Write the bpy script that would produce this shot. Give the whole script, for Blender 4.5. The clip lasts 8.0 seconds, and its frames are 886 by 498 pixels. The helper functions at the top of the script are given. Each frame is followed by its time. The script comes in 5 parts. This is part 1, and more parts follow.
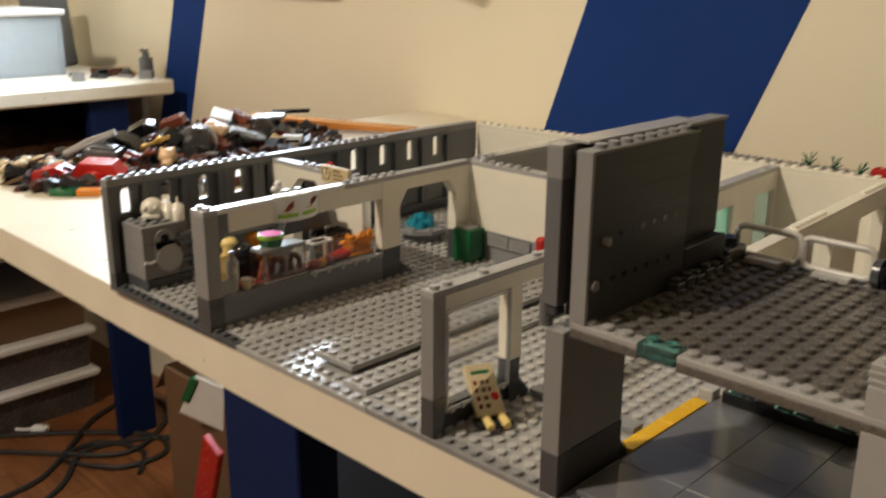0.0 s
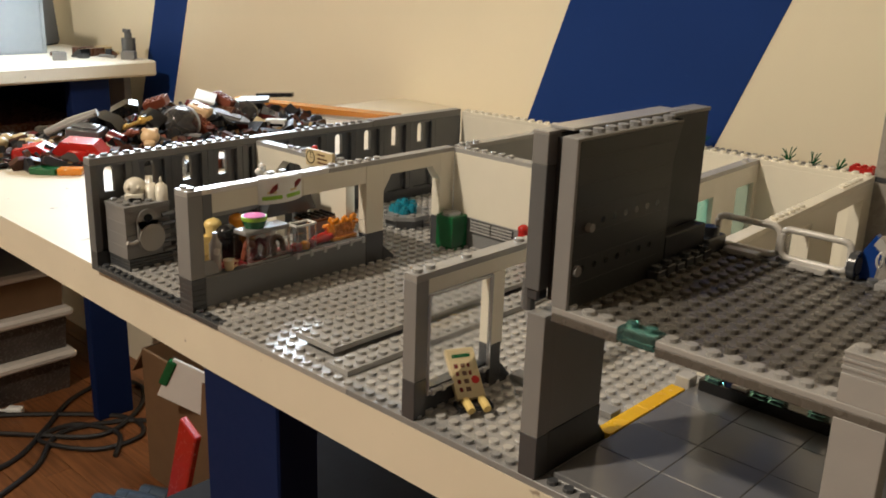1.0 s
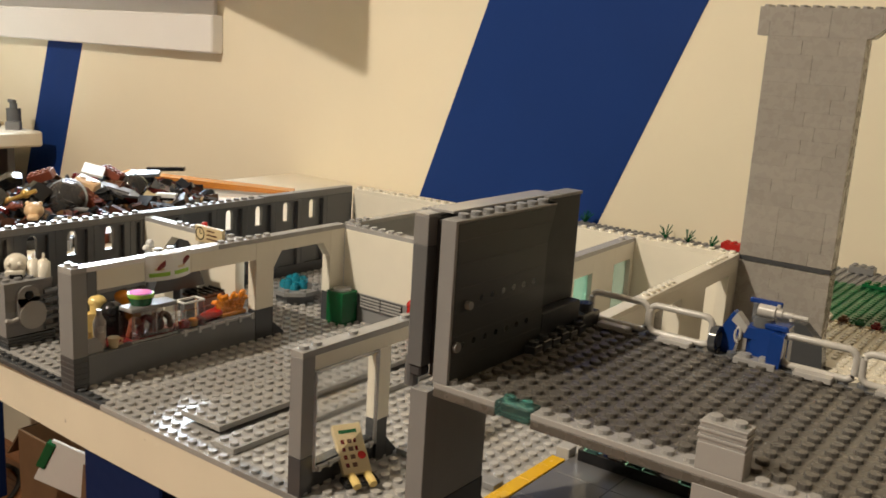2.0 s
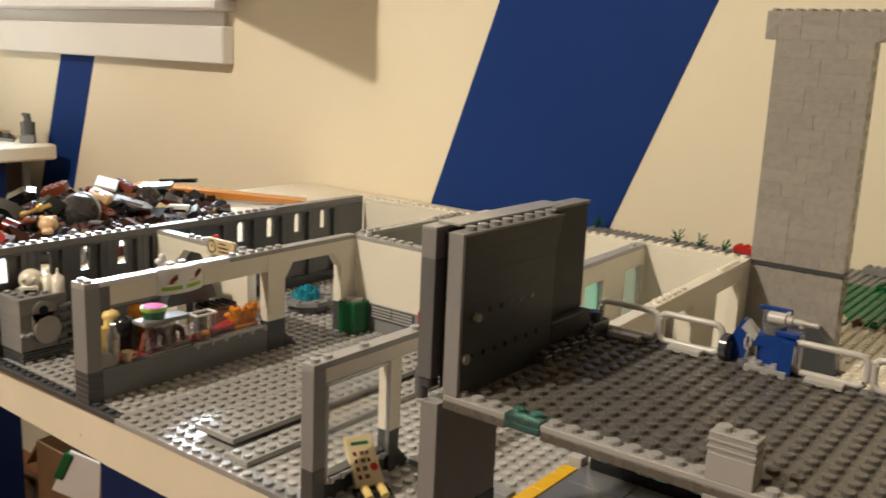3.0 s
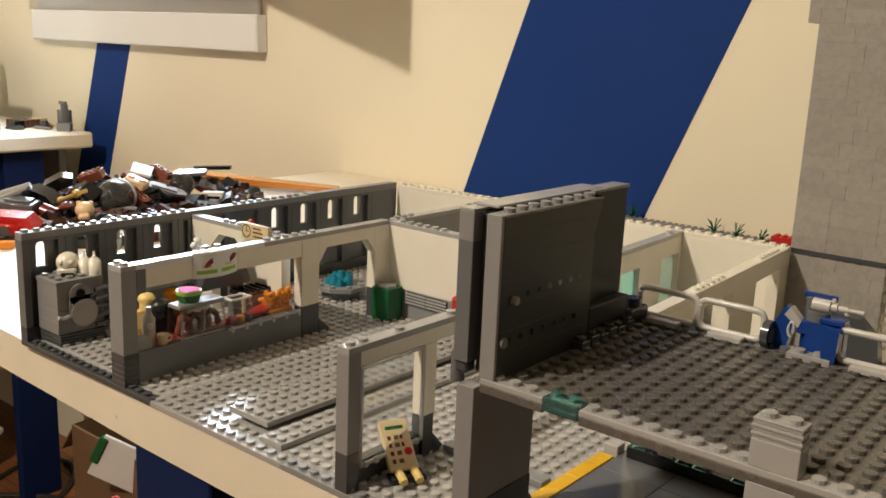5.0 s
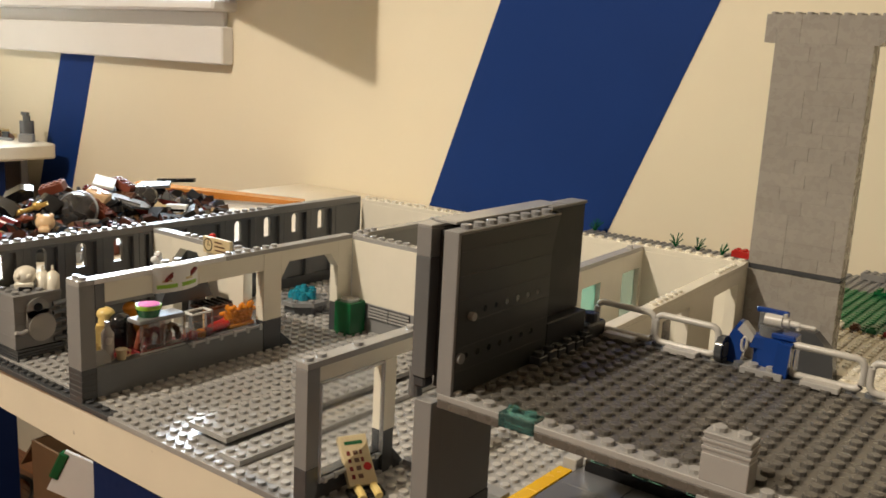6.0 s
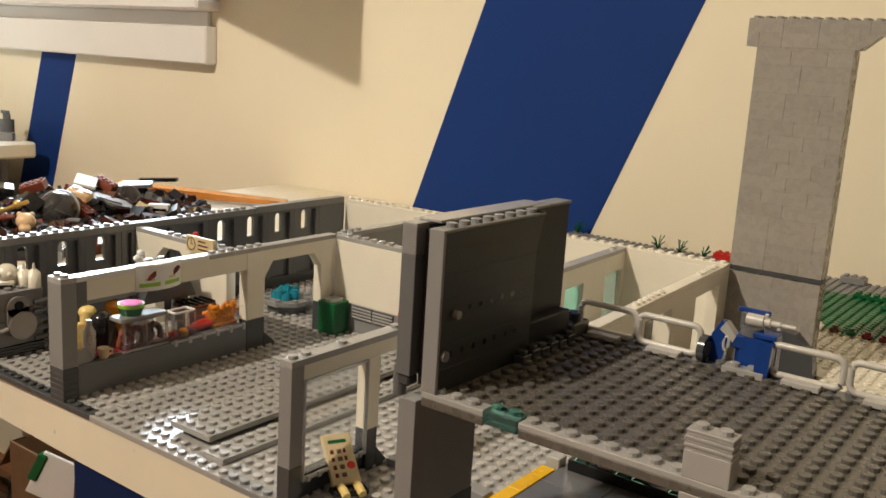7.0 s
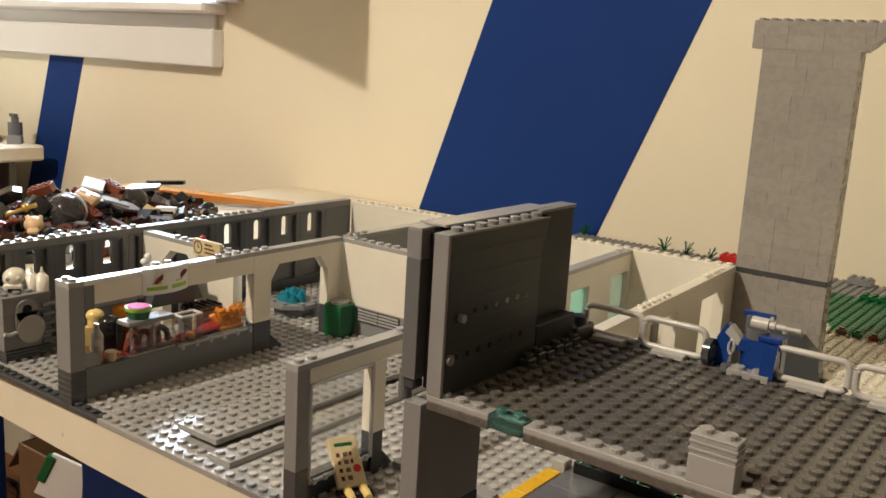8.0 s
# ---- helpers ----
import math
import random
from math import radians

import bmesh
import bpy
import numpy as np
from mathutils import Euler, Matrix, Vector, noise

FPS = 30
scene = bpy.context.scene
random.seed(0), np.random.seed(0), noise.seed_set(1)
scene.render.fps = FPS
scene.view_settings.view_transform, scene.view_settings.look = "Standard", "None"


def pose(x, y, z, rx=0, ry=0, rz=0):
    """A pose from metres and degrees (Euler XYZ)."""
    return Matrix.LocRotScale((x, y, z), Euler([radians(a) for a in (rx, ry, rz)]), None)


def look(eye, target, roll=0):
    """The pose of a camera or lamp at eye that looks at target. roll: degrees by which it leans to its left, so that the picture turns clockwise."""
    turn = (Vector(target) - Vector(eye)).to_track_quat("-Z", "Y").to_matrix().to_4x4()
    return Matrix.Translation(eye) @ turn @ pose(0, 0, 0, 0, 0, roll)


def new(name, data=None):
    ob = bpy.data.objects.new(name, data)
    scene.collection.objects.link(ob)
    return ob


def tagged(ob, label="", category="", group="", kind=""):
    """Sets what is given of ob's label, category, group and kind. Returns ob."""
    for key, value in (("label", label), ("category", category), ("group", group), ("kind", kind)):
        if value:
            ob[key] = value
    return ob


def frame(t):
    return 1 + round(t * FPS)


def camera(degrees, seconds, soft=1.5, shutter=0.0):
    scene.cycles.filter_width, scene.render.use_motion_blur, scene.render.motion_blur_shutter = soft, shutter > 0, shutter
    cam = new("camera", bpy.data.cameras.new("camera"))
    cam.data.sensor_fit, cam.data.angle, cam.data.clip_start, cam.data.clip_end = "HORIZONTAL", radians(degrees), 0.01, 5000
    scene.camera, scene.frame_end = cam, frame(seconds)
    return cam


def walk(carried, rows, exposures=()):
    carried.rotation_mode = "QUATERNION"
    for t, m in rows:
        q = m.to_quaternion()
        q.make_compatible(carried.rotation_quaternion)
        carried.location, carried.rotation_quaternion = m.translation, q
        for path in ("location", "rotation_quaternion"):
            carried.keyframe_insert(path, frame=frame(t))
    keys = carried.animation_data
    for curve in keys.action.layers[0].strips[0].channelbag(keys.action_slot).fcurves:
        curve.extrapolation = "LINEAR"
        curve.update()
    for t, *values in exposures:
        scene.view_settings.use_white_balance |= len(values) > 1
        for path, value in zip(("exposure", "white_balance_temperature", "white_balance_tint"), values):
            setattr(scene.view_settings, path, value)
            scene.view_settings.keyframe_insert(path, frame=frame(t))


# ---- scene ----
cam = camera(51.5, 8.0, soft=1.6, shutter=0.4)
PATH = [
    (0.0, 0.2703, -0.2661, 0.2018, -16.616, -0.391, 44.100),
    (0.2, 0.2704, -0.2669, 0.2018, -18.200, -0.390, 45.700),
    (0.5, 0.2705, -0.2682, 0.2018, -18.491, -0.384, 45.763),
    (0.8, 0.2690, -0.2676, 0.1999, -17.749, -1.220, 44.027),
    (1.0, 0.2719, -0.2702, 0.2004, -17.260, -1.850, 43.245),
    (1.2, 0.2774, -0.2708, 0.2013, -15.910, -2.008, 42.613),
    (1.5, 0.2831, -0.2755, 0.2028, -14.132, -2.912, 39.958),
    (1.7, 0.2837, -0.2769, 0.2045, -13.062, -3.447, 38.303),
    (2.8, 0.2851, -0.2744, 0.2094, -12.084, -3.322, 36.146),
    (3.0, 0.2859, -0.2758, 0.2100, -12.201, -2.400, 37.656),
    (3.5, 0.2828, -0.2758, 0.2075, -12.549, -1.774, 39.186),
    (4.0, 0.2803, -0.2744, 0.2058, -13.213, -1.893, 39.959),
    (4.2, 0.2795, -0.2731, 0.2053, -13.688, -1.886, 40.329),
    (5.5, 0.2843, -0.2757, 0.2058, -12.213, -2.740, 38.719),
    (6.0, 0.2864, -0.2738, 0.2075, -11.959, -2.909, 37.704),
    (6.5, 0.2873, -0.2762, 0.2067, -11.400, -3.273, 36.578),
    (7.0, 0.2864, -0.2755, 0.2061, -11.749, -3.420, 36.685),
    (7.5, 0.2862, -0.2764, 0.2053, -11.541, -3.581, 36.732),
    (8.0, 0.2876, -0.2759, 0.2076, -11.702, -3.227, 37.088),
]
walk(cam, [(t, pose(x, y, z, 90 + pitch, roll, yaw)) for t, x, y, z, pitch, roll, yaw in PATH],
     exposures=[(0.0, 0.28), (1.0, 0.32), (1.7, 0.50), (3.0, 0.54), (8.0, 0.54)])

# ---- units: one stud pitch of the toy bricks; all plan numbers below are in studs, z = 0 on the baseplate ----
U = 0.008
PLATE = 0.4
BRICK = 1.2

# ---- world and lights ----
world = bpy.data.worlds.new("world")
scene.world = world
world.use_nodes = True
wnt = world.node_tree
sky = wnt.nodes.new("ShaderNodeTexSky")
sky.sky_type = "NISHITA"
sky.sun_disc = False
sky.sun_elevation, sky.sun_rotation = radians(40), radians(200)
wnt.links.new(sky.outputs[0], wnt.nodes["Background"].inputs[0])
wnt.nodes["Background"].inputs[1].default_value = 0.12


def area_lamp(name, eye, target, sx, sy, watts, colour):
    data = bpy.data.lights.new(name, "AREA")
    data.shape, data.size, data.size_y, data.energy, data.color = "RECTANGLE", sx, sy, watts, colour
    ob = new(name, data)
    ob.matrix_world = look(eye, target)
    return ob


# daylight in the opening of the window on the back wall
area_lamp("window_daylight", (-1.30, 0.77, 0.52), (-1.0, -0.6, 0.1), 0.66, 0.44, 20.0, (0.74, 0.87, 1.0))
# the bulb of the room's ceiling lamp
bulb = bpy.data.lights.new("ceiling_bulb", "POINT")
bulb.energy, bulb.shadow_soft_size, bulb.color = 75.0, 0.05, (1.0, 0.88, 0.72)
new("ceiling_bulb", bulb).location = (-0.52, -1.10, 1.36)


# ---- materials ----
def material(name, colour, rough=0.3, vary=0.06, scale=60.0, bump=0.008, fine=160.0, metal=0.0, alpha=None, ior=1.5, trans=0.0, per_object=0.0, dust=0.0, coat=0.0):
    m = bpy.data.materials.new(name)
    m.use_nodes = True
    nt = m.node_tree
    n, k = nt.nodes, nt.links
    b = n["Principled BSDF"]
    geo = n.new("ShaderNodeNewGeometry")
    n1 = n.new("ShaderNodeTexNoise")
    n1.inputs["Scale"].default_value, n1.inputs["Detail"].default_value = scale, 4
    n2 = n.new("ShaderNodeTexNoise")
    n2.inputs["Scale"].default_value, n2.inputs["Detail"].default_value = fine, 2
    k.new(geo.outputs["Position"], n1.inputs["Vector"])
    k.new(geo.outputs["Position"], n2.inputs["Vector"])
    mixer = n.new("ShaderNodeMix")
    mixer.data_type = "RGBA"
    lo = [max(0, c * (1 - vary * 1.6)) for c in colour]
    hi = [min(1, c * (1 + vary * 1.2)) for c in colour]
    mixer.inputs["A"].default_value, mixer.inputs["B"].default_value = (*lo, 1), (*hi, 1)
    k.new(n1.outputs["Fac"], mixer.inputs["Factor"])
    out = mixer.outputs["Result"]
    if per_object:
        info = n.new("ShaderNodeObjectInfo")
        hsv = n.new("ShaderNodeHueSaturation")
        ramp = n.new("ShaderNodeMapRange")
        ramp.inputs["To Min"].default_value, ramp.inputs["To Max"].default_value = 1 - per_object, 1 + per_object
        k.new(info.outputs["Random"], ramp.inputs["Value"])
        k.new(ramp.outputs["Result"], hsv.inputs["Value"])
        k.new(out, hsv.inputs["Color"])
        out = hsv.outputs["Color"]
    k.new(out, b.inputs["Base Color"])
    rr = n.new("ShaderNodeMapRange")
    rr.inputs["To Min"].default_value, rr.inputs["To Max"].default_value = max(0.02, rough - 0.05), min(1, rough + 0.08)
    k.new(n2.outputs["Fac"], rr.inputs["Value"])
    k.new(rr.outputs["Result"], b.inputs["Roughness"])
    b.inputs["Metallic"].default_value = metal
    b.inputs["IOR"].default_value = ior
    b.inputs["Transmission Weight"].default_value = trans
    b.inputs["Coat Weight"].default_value = coat
    if bump:
        bp = n.new("ShaderNodeBump")
        bp.inputs["Strength"].default_value, bp.inputs["Distance"].default_value = min(1.0, bump * 6), 0.0003
        k.new(n2.outputs["Fac"], bp.inputs["Height"])
        k.new(bp.outputs["Normal"], b.inputs["Normal"])
    return m


LIGHT_GREY = material("plastic_light_grey", (0.36, 0.355, 0.345), 0.2, per_object=0.04)
PALE_GREY = material("plastic_pale_grey", (0.46, 0.445, 0.42), 0.22, per_object=0.03)
MID_GREY = material("plastic_mid_grey", (0.24, 0.24, 0.24), 0.32, per_object=0.05)
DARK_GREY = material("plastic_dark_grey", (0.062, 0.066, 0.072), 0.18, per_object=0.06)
STONE_GREY = material("plastic_stone_grey", (0.135, 0.14, 0.145), 0.18, per_object=0.05)
DECK_GREY = material("plastic_deck_grey", (0.112, 0.104, 0.092), 0.26)
TOWER_GREY = material("plastic_tower_grey", (0.325, 0.302, 0.272), 0.26, vary=0.02, bump=0.003, per_object=0.06)
WHITE = material("plastic_white", (0.80, 0.755, 0.64), 0.2, vary=0.03, per_object=0.02)
SLATE = material("plastic_slate", (0.036, 0.039, 0.040), 0.34, vary=0.06, bump=0.002, per_object=0.08, ior=1.4)
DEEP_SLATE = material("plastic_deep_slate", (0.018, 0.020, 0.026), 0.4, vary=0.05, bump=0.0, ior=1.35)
TILE_GREY = material("plastic_road_grey", (0.30, 0.30, 0.31), 0.16, per_object=0.05)
ROAD_GREY = material("plastic_tarmac_grey", (0.15, 0.15, 0.155), 0.12, per_object=0.06)
FOIL = material("foil_tube_blue", (0.07, 0.10, 0.14), 0.3, vary=0.3, scale=120)
BLACK = material("plastic_black", (0.012, 0.012, 0.013), 0.12)
GREEN = material("plastic_green", (0.006, 0.11, 0.035), 0.2)
LAWN = material("plastic_lawn_green", (0.012, 0.13, 0.045), 0.28)
RED = material("plastic_red", (0.52, 0.02, 0.015), 0.24)
YELLOW = material("plastic_yellow", (0.80, 0.46, 0.01), 0.25)
TAN = material("plastic_tan", (0.62, 0.50, 0.29), 0.28)
ORANGE = material("plastic_orange", (0.75, 0.26, 0.02), 0.2)
BROWN = material("plastic_brown", (0.11, 0.045, 0.022), 0.26)
DARK_RED = material("plastic_dark_red", (0.16, 0.015, 0.015), 0.24)
BLUE = material("plastic_blue", (0.008, 0.045, 0.23), 0.22)
MAGENTA = material("plastic_magenta", (0.62, 0.05, 0.30), 0.6, ior=1.25)
LIME = material("plastic_lime", (0.28, 0.50, 0.05), 0.25)
GOLD = material("plastic_gold", (0.55, 0.36, 0.10), 0.3, metal=0.6)
FLESH = material("plastic_pale_tan", (0.78, 0.55, 0.32), 0.3)
PALE_YELLOW = material("plastic_pale_yellow", (0.80, 0.60, 0.22), 0.26)
CLOUDY = material("plastic_cloudy", (0.62, 0.58, 0.55), 0.25, vary=0.05, trans=0.35, ior=1.35, bump=0.0)
RUST = material("plastic_rust", (0.20, 0.05, 0.025), 0.38, vary=0.15)
# milky tint stands in for glints along the edges of clear plastic
GLINT_CLEAR = material("plastic_clear_glint", (0.95, 0.96, 0.97), 0.22, vary=0.0, trans=0.6, ior=1.45, bump=0.0)
CLEAR = material("plastic_clear", (0.97, 0.98, 0.98), 0.06, vary=0.0, trans=1.0, ior=1.3, bump=0.0)
SMOKE = material("plastic_smoke", (0.45, 0.42, 0.40), 0.08, vary=0.0, trans=0.9, ior=1.3, bump=0.0)
TEAL = material("plastic_clear_teal", (0.42, 0.95, 0.90), 0.03, vary=0.05, trans=0.92, ior=1.45, bump=0.0)
AQUA = material("plastic_clear_aqua", (0.05, 0.55, 0.75), 0.08, vary=0.05, trans=0.6, ior=1.45, bump=0.0)
ICE = material("plastic_ice", (0.60, 0.80, 0.78), 0.1, vary=0.02, trans=0.8, ior=1.3, bump=0.0)
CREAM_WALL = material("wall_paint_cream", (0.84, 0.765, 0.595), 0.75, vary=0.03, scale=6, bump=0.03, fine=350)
# for unseen walls and ceiling; colour darkened to cut bounce light
DIM_WALL = material("wall_bounce_dimmed", (0.20, 0.17, 0.13), 0.8, vary=0.05, scale=6, bump=0.03, fine=350)
GLOSS_WHITE = material("plastic_glossy_white", (0.78, 0.77, 0.74), 0.1, vary=0.02)
NAVY = material("wall_paint_navy", (0.007, 0.037, 0.19), 0.6, vary=0.06, scale=8, bump=0.03, fine=350, ior=1.25)
TRIM_WHITE = material("trim_white", (0.78, 0.76, 0.74), 0.4, vary=0.03, scale=9, bump=0.02, fine=300)
TABLE_WHITE = material("table_white_paint", (0.76, 0.69, 0.55), 0.42, vary=0.07, scale=14, bump=0.03, fine=260)
LEG_BLUE = material("leg_blue_paint", (0.006, 0.016, 0.07), 0.6, vary=0.08, scale=10, bump=0.03, fine=200, ior=1.2)
# brown kept extra dark: shade missing under the tables is in the colour
CARD = material("cardboard", (0.17, 0.095, 0.045), 0.8, vary=0.1, scale=30, bump=0.05, fine=300)
PAPER = material("paper_white", (0.80, 0.80, 0.78), 0.6, vary=0.02)
RUBBER = material("cable_black", (0.015, 0.013, 0.012), 0.5)
BIN_PLASTIC = material("bin_clear_plastic", (0.84, 0.91, 0.98), 0.2, vary=0.04, trans=0.7, ior=1.2, bump=0.0)
BOX_GREY = material("storage_box_grey", (0.12, 0.10, 0.09), 0.25, vary=0.35, scale=14, trans=0.2, ior=1.3)
LID_WHITE = material("bin_lid_white", (0.62, 0.58, 0.54), 0.4)
AMBER = material("amber_plastic", (0.62, 0.24, 0.05), 0.18, vary=0.12, scale=25, bump=0.02)
FABRIC = material("dark_fabric", (0.016, 0.018, 0.024), 0.9, vary=0.2, scale=40, bump=0.08, fine=500)
GLASS = material("window_glass", (0.95, 0.97, 1.0), 0.02, vary=0.0, trans=1.0, ior=1.45, bump=0.0)
METAL = material("tube_grey", (0.52, 0.50, 0.46), 0.24)
LAMP_WHITE = material("lamp_white", (0.8, 0.8, 0.78), 0.4)


def scuffed(m, scale=70.0, edge=0.70, colour=(0.16, 0.11, 0.07)):
    """Adds scattered small dark scuffs to a paint."""
    nt = m.node_tree
    n, k = nt.nodes, nt.links
    b = n["Principled BSDF"]
    old = b.inputs["Base Color"].links[0].from_socket
    geo = n.new("ShaderNodeNewGeometry")
    spots = n.new("ShaderNodeTexNoise")
    spots.inputs["Scale"].default_value, spots.inputs["Detail"].default_value = scale, 3
    k.new(geo.outputs["Position"], spots.inputs["Vector"])
    step = n.new("ShaderNodeMapRange")
    step.inputs["From Min"].default_value, step.inputs["From Max"].default_value = edge, edge + 0.05
    step.inputs["To Max"].default_value = 0.7
    k.new(spots.outputs["Fac"], step.inputs["Value"])
    mixer = n.new("ShaderNodeMix")
    mixer.data_type = "RGBA"
    k.new(step.outputs["Result"], mixer.inputs["Factor"])
    k.new(old, mixer.inputs["A"])
    mixer.inputs["B"].default_value = (*colour, 1)
    k.new(mixer.outputs["Result"], b.inputs["Base Color"])


scuffed(TABLE_WHITE)
scuffed(CREAM_WALL, 9.0, 0.74, (0.55, 0.48, 0.36))


def wood_floor():
    m = material("floor_wood", (0.26, 0.10, 0.035), 0.3, vary=0.2, scale=10, bump=0.02, fine=400, per_object=0.22)
    nt = m.node_tree
    n, k = nt.nodes, nt.links
    geo = n.new("ShaderNodeNewGeometry")
    mp = n.new("ShaderNodeMapping")
    mp.inputs["Scale"].default_value = (3, 60, 1)
    grain = n.new("ShaderNodeTexNoise")
    grain.inputs["Scale"].default_value, grain.inputs["Detail"].default_value = 3.0, 6
    k.new(geo.outputs["Position"], mp.inputs["Vector"])
    k.new(mp.outputs["Vector"], grain.inputs["Vector"])
    mixer = n.new("ShaderNodeMix")
    mixer.data_type, mixer.blend_type = "RGBA", "MULTIPLY"
    mixer.inputs["Factor"].default_value = 0.75
    b = n["Principled BSDF"]
    old = b.inputs["Base Color"].links[0].from_socket
    cr = n.new("ShaderNodeValToRGB")
    cr.color_ramp.elements[0].position, cr.color_ramp.elements[1].position = 0.35, 0.65
    cr.color_ramp.elements[0].color = (0.45, 0.4, 0.35, 1)
    k.new(grain.outputs["Fac"], cr.inputs["Fac"])
    k.new(old, mixer.inputs["A"])
    k.new(cr.outputs["Color"], mixer.inputs["B"])
    k.new(mixer.outputs["Result"], b.inputs["Base Color"])
    return m


WOOD = wood_floor()


# ---- geometry helpers ----
class Shape:
    """Collects faces in studs, then becomes one mesh."""

    def __init__(self):
        self.v, self.f, self.knobs = [], [], []

    def face(self, pts, centre):
        i = len(self.v)
        p = [Vector(q) for q in pts]
        nrm = (p[1] - p[0]).cross(p[2] - p[0])
        mid = sum(p, Vector()) / len(p)
        if nrm.dot(mid - Vector(centre)) < 0:
            pts = pts[::-1]
        self.v += [tuple(q) for q in pts]
        self.f.append(tuple(range(i, i + len(pts))))

    def box(self, x0, x1, y0, y1, z0, z1, c=0.02):
        lo, hi = (x0, y0, z0), (x1, y1, z1)
        c = min(c, (x1 - x0) * 0.3, (y1 - y0) * 0.3, (z1 - z0) * 0.3)
        mid = ((x0 + x1) / 2, (y0 + y1) / 2, (z0 + z1) / 2)

        def vert(corner, a):
            return tuple((hi[d] if corner[d] else lo[d]) + (0 if d == a or c <= 0 else (-c if corner[d] else c)) for d in range(3))
        cs = [(i, j, k) for i in (0, 1) for j in (0, 1) for k in (0, 1)]
        for a in range(3):
            b, d = [q for q in range(3) if q != a]
            for s in (0, 1):
                ring = []
                for u, w in ((0, 0), (1, 0), (1, 1), (0, 1)):
                    q = [0, 0, 0]
                    q[a], q[b], q[d] = s, u, w
                    ring.append(vert(q, a))
                self.face(ring, mid)
            if c > 0:
                for u in (0, 1):
                    for w in (0, 1):
                        p, q = [0, 0, 0], [0, 0, 0]
                        p[a], q[a] = 0, 1
                        p[b] = q[b] = u
                        p[d] = q[d] = w
                        self.face([vert(p, b), vert(q, b), vert(q, d), vert(p, d)], mid)
        if c > 0:
            for p in cs:
                self.face([vert(p, 0), vert(p, 1), vert(p, 2)], mid)
        return self

    def prism(self, ring, axis, a0, a1):
        """A convex outline in the two other axes, run from a0 to a1 along axis."""
        def put(uv, a):
            q = list(uv)
            q.insert(axis, a)
            return tuple(q)
        lo, hi = [put(p, a0) for p in ring], [put(p, a1) for p in ring]
        n = len(ring)
        mid = tuple(sum(p[d] for p in lo + hi) / (2 * n) for d in range(3))
        self.face(lo, mid)
        self.face(hi, mid)
        for i in range(n):
            j = (i + 1) % n
            self.face([lo[i], lo[j], hi[j], hi[i]], mid)
        return self

    def cyl(self, x, y, z, r, h, axis=2, seg=10, r2=None):
        r2 = r if r2 is None else r2
        c = [0.0, 0.0, 0.0]
        o = (x, y, z)
        b, d = [q for q in range(3) if q != axis]

        def ring(rad, a):
            out = []
            for i in range(seg):
                t = 2 * math.pi * (i + 0.5) / seg
                q = [0, 0, 0]
                q[axis], q[b], q[d] = o[axis] + a, o[b] + rad * math.cos(t), o[d] + rad * math.sin(t)
                out.append(tuple(q))
            return out
        lo, hi = ring(r, 0), ring(r2, h)
        c = list(o)
        c[axis] += h / 2
        self.face(lo, c)
        self.face(hi, c)
        for i in range(seg):
            j = (i + 1) % seg
            self.face([lo[i], lo[j], hi[j], hi[i]], c)
        return self

    def stud(self, x, y, z):
        """A stud on a surface at z."""
        self.knobs.append((x, y, z))
        return self

    def knob(self, x, y, z):
        """The mesh of one moulded stud with a small chamfer."""
        i = len(self.v)
        seg = 10
        for rad, h in ((0.30, -0.01), (0.30, 0.19), (0.27, 0.215)):
            for s in range(seg):
                t = 2 * math.pi * s / seg
                self.v.append((x + rad * math.cos(t), y + rad * math.sin(t), z + h))
        for k in (0, 1):
            for s in range(seg):
                a, b = i + k * seg + s, i + k * seg + (s + 1) % seg
                self.f.append((a, b, b + seg, a + seg))
        self.f.append(tuple(range(i + 2 * seg, i + 3 * seg)))
        return self

    def studs(self, x0, x1, y0, y1, z, skip=None):
        for i in range(int(round(x1 - x0))):
            for j in range(int(round(y1 - y0))):
                if skip is None or not skip(x0 + i + 0.5, y0 + j + 0.5):
                    self.stud(x0 + i + 0.5, y0 + j + 0.5, z)
        return self

    def ball(self, x, y, z, r, squash=1.0, seg=12, rings=7, z_from=-1.0):
        o = (x, y, z)
        rows = []
        for k in range(rings + 1):
            t = -math.pi / 2 + math.pi * k / rings
            h = max(math.sin(t), z_from)
            rad = math.cos(t) if math.sin(t) >= z_from else math.sqrt(max(0, 1 - z_from * z_from))
            rows.append([(x + r * rad * math.cos(2 * math.pi * s / seg), y + r * rad * math.sin(2 * math.pi * s / seg), z + r * squash * h) for s in range(seg)])
        for k in range(rings):
            for s in range(seg):
                q = [rows[k][s], rows[k][(s + 1) % seg], rows[k + 1][(s + 1) % seg], rows[k + 1][s]]
                q = [p for i, p in enumerate(q) if (Vector(p) - Vector(q[i - 1])).length > 1e-5]
                if len(q) >= 3:
                    self.face(q, o)
        return self

    def tube(self, pts, r, seg=8, closed=False):
        pts = [Vector(p) for p in pts]
        n = len(pts)
        rows = []
        for i, p in enumerate(pts):
            a = pts[i - 1] if (i or closed) else p
            b = pts[(i + 1) % n] if (i < n - 1 or closed) else p
            t = (b - a).normalized()
            up = Vector((0, 0, 1)) if abs(t.z) < 0.95 else Vector((1, 0, 0))
            s = t.cross(up).normalized()
            w = s.cross(t)
            rows.append([p + r * (math.cos(2 * math.pi * k / seg) * s + math.sin(2 * math.pi * k / seg) * w) for k in range(seg)])
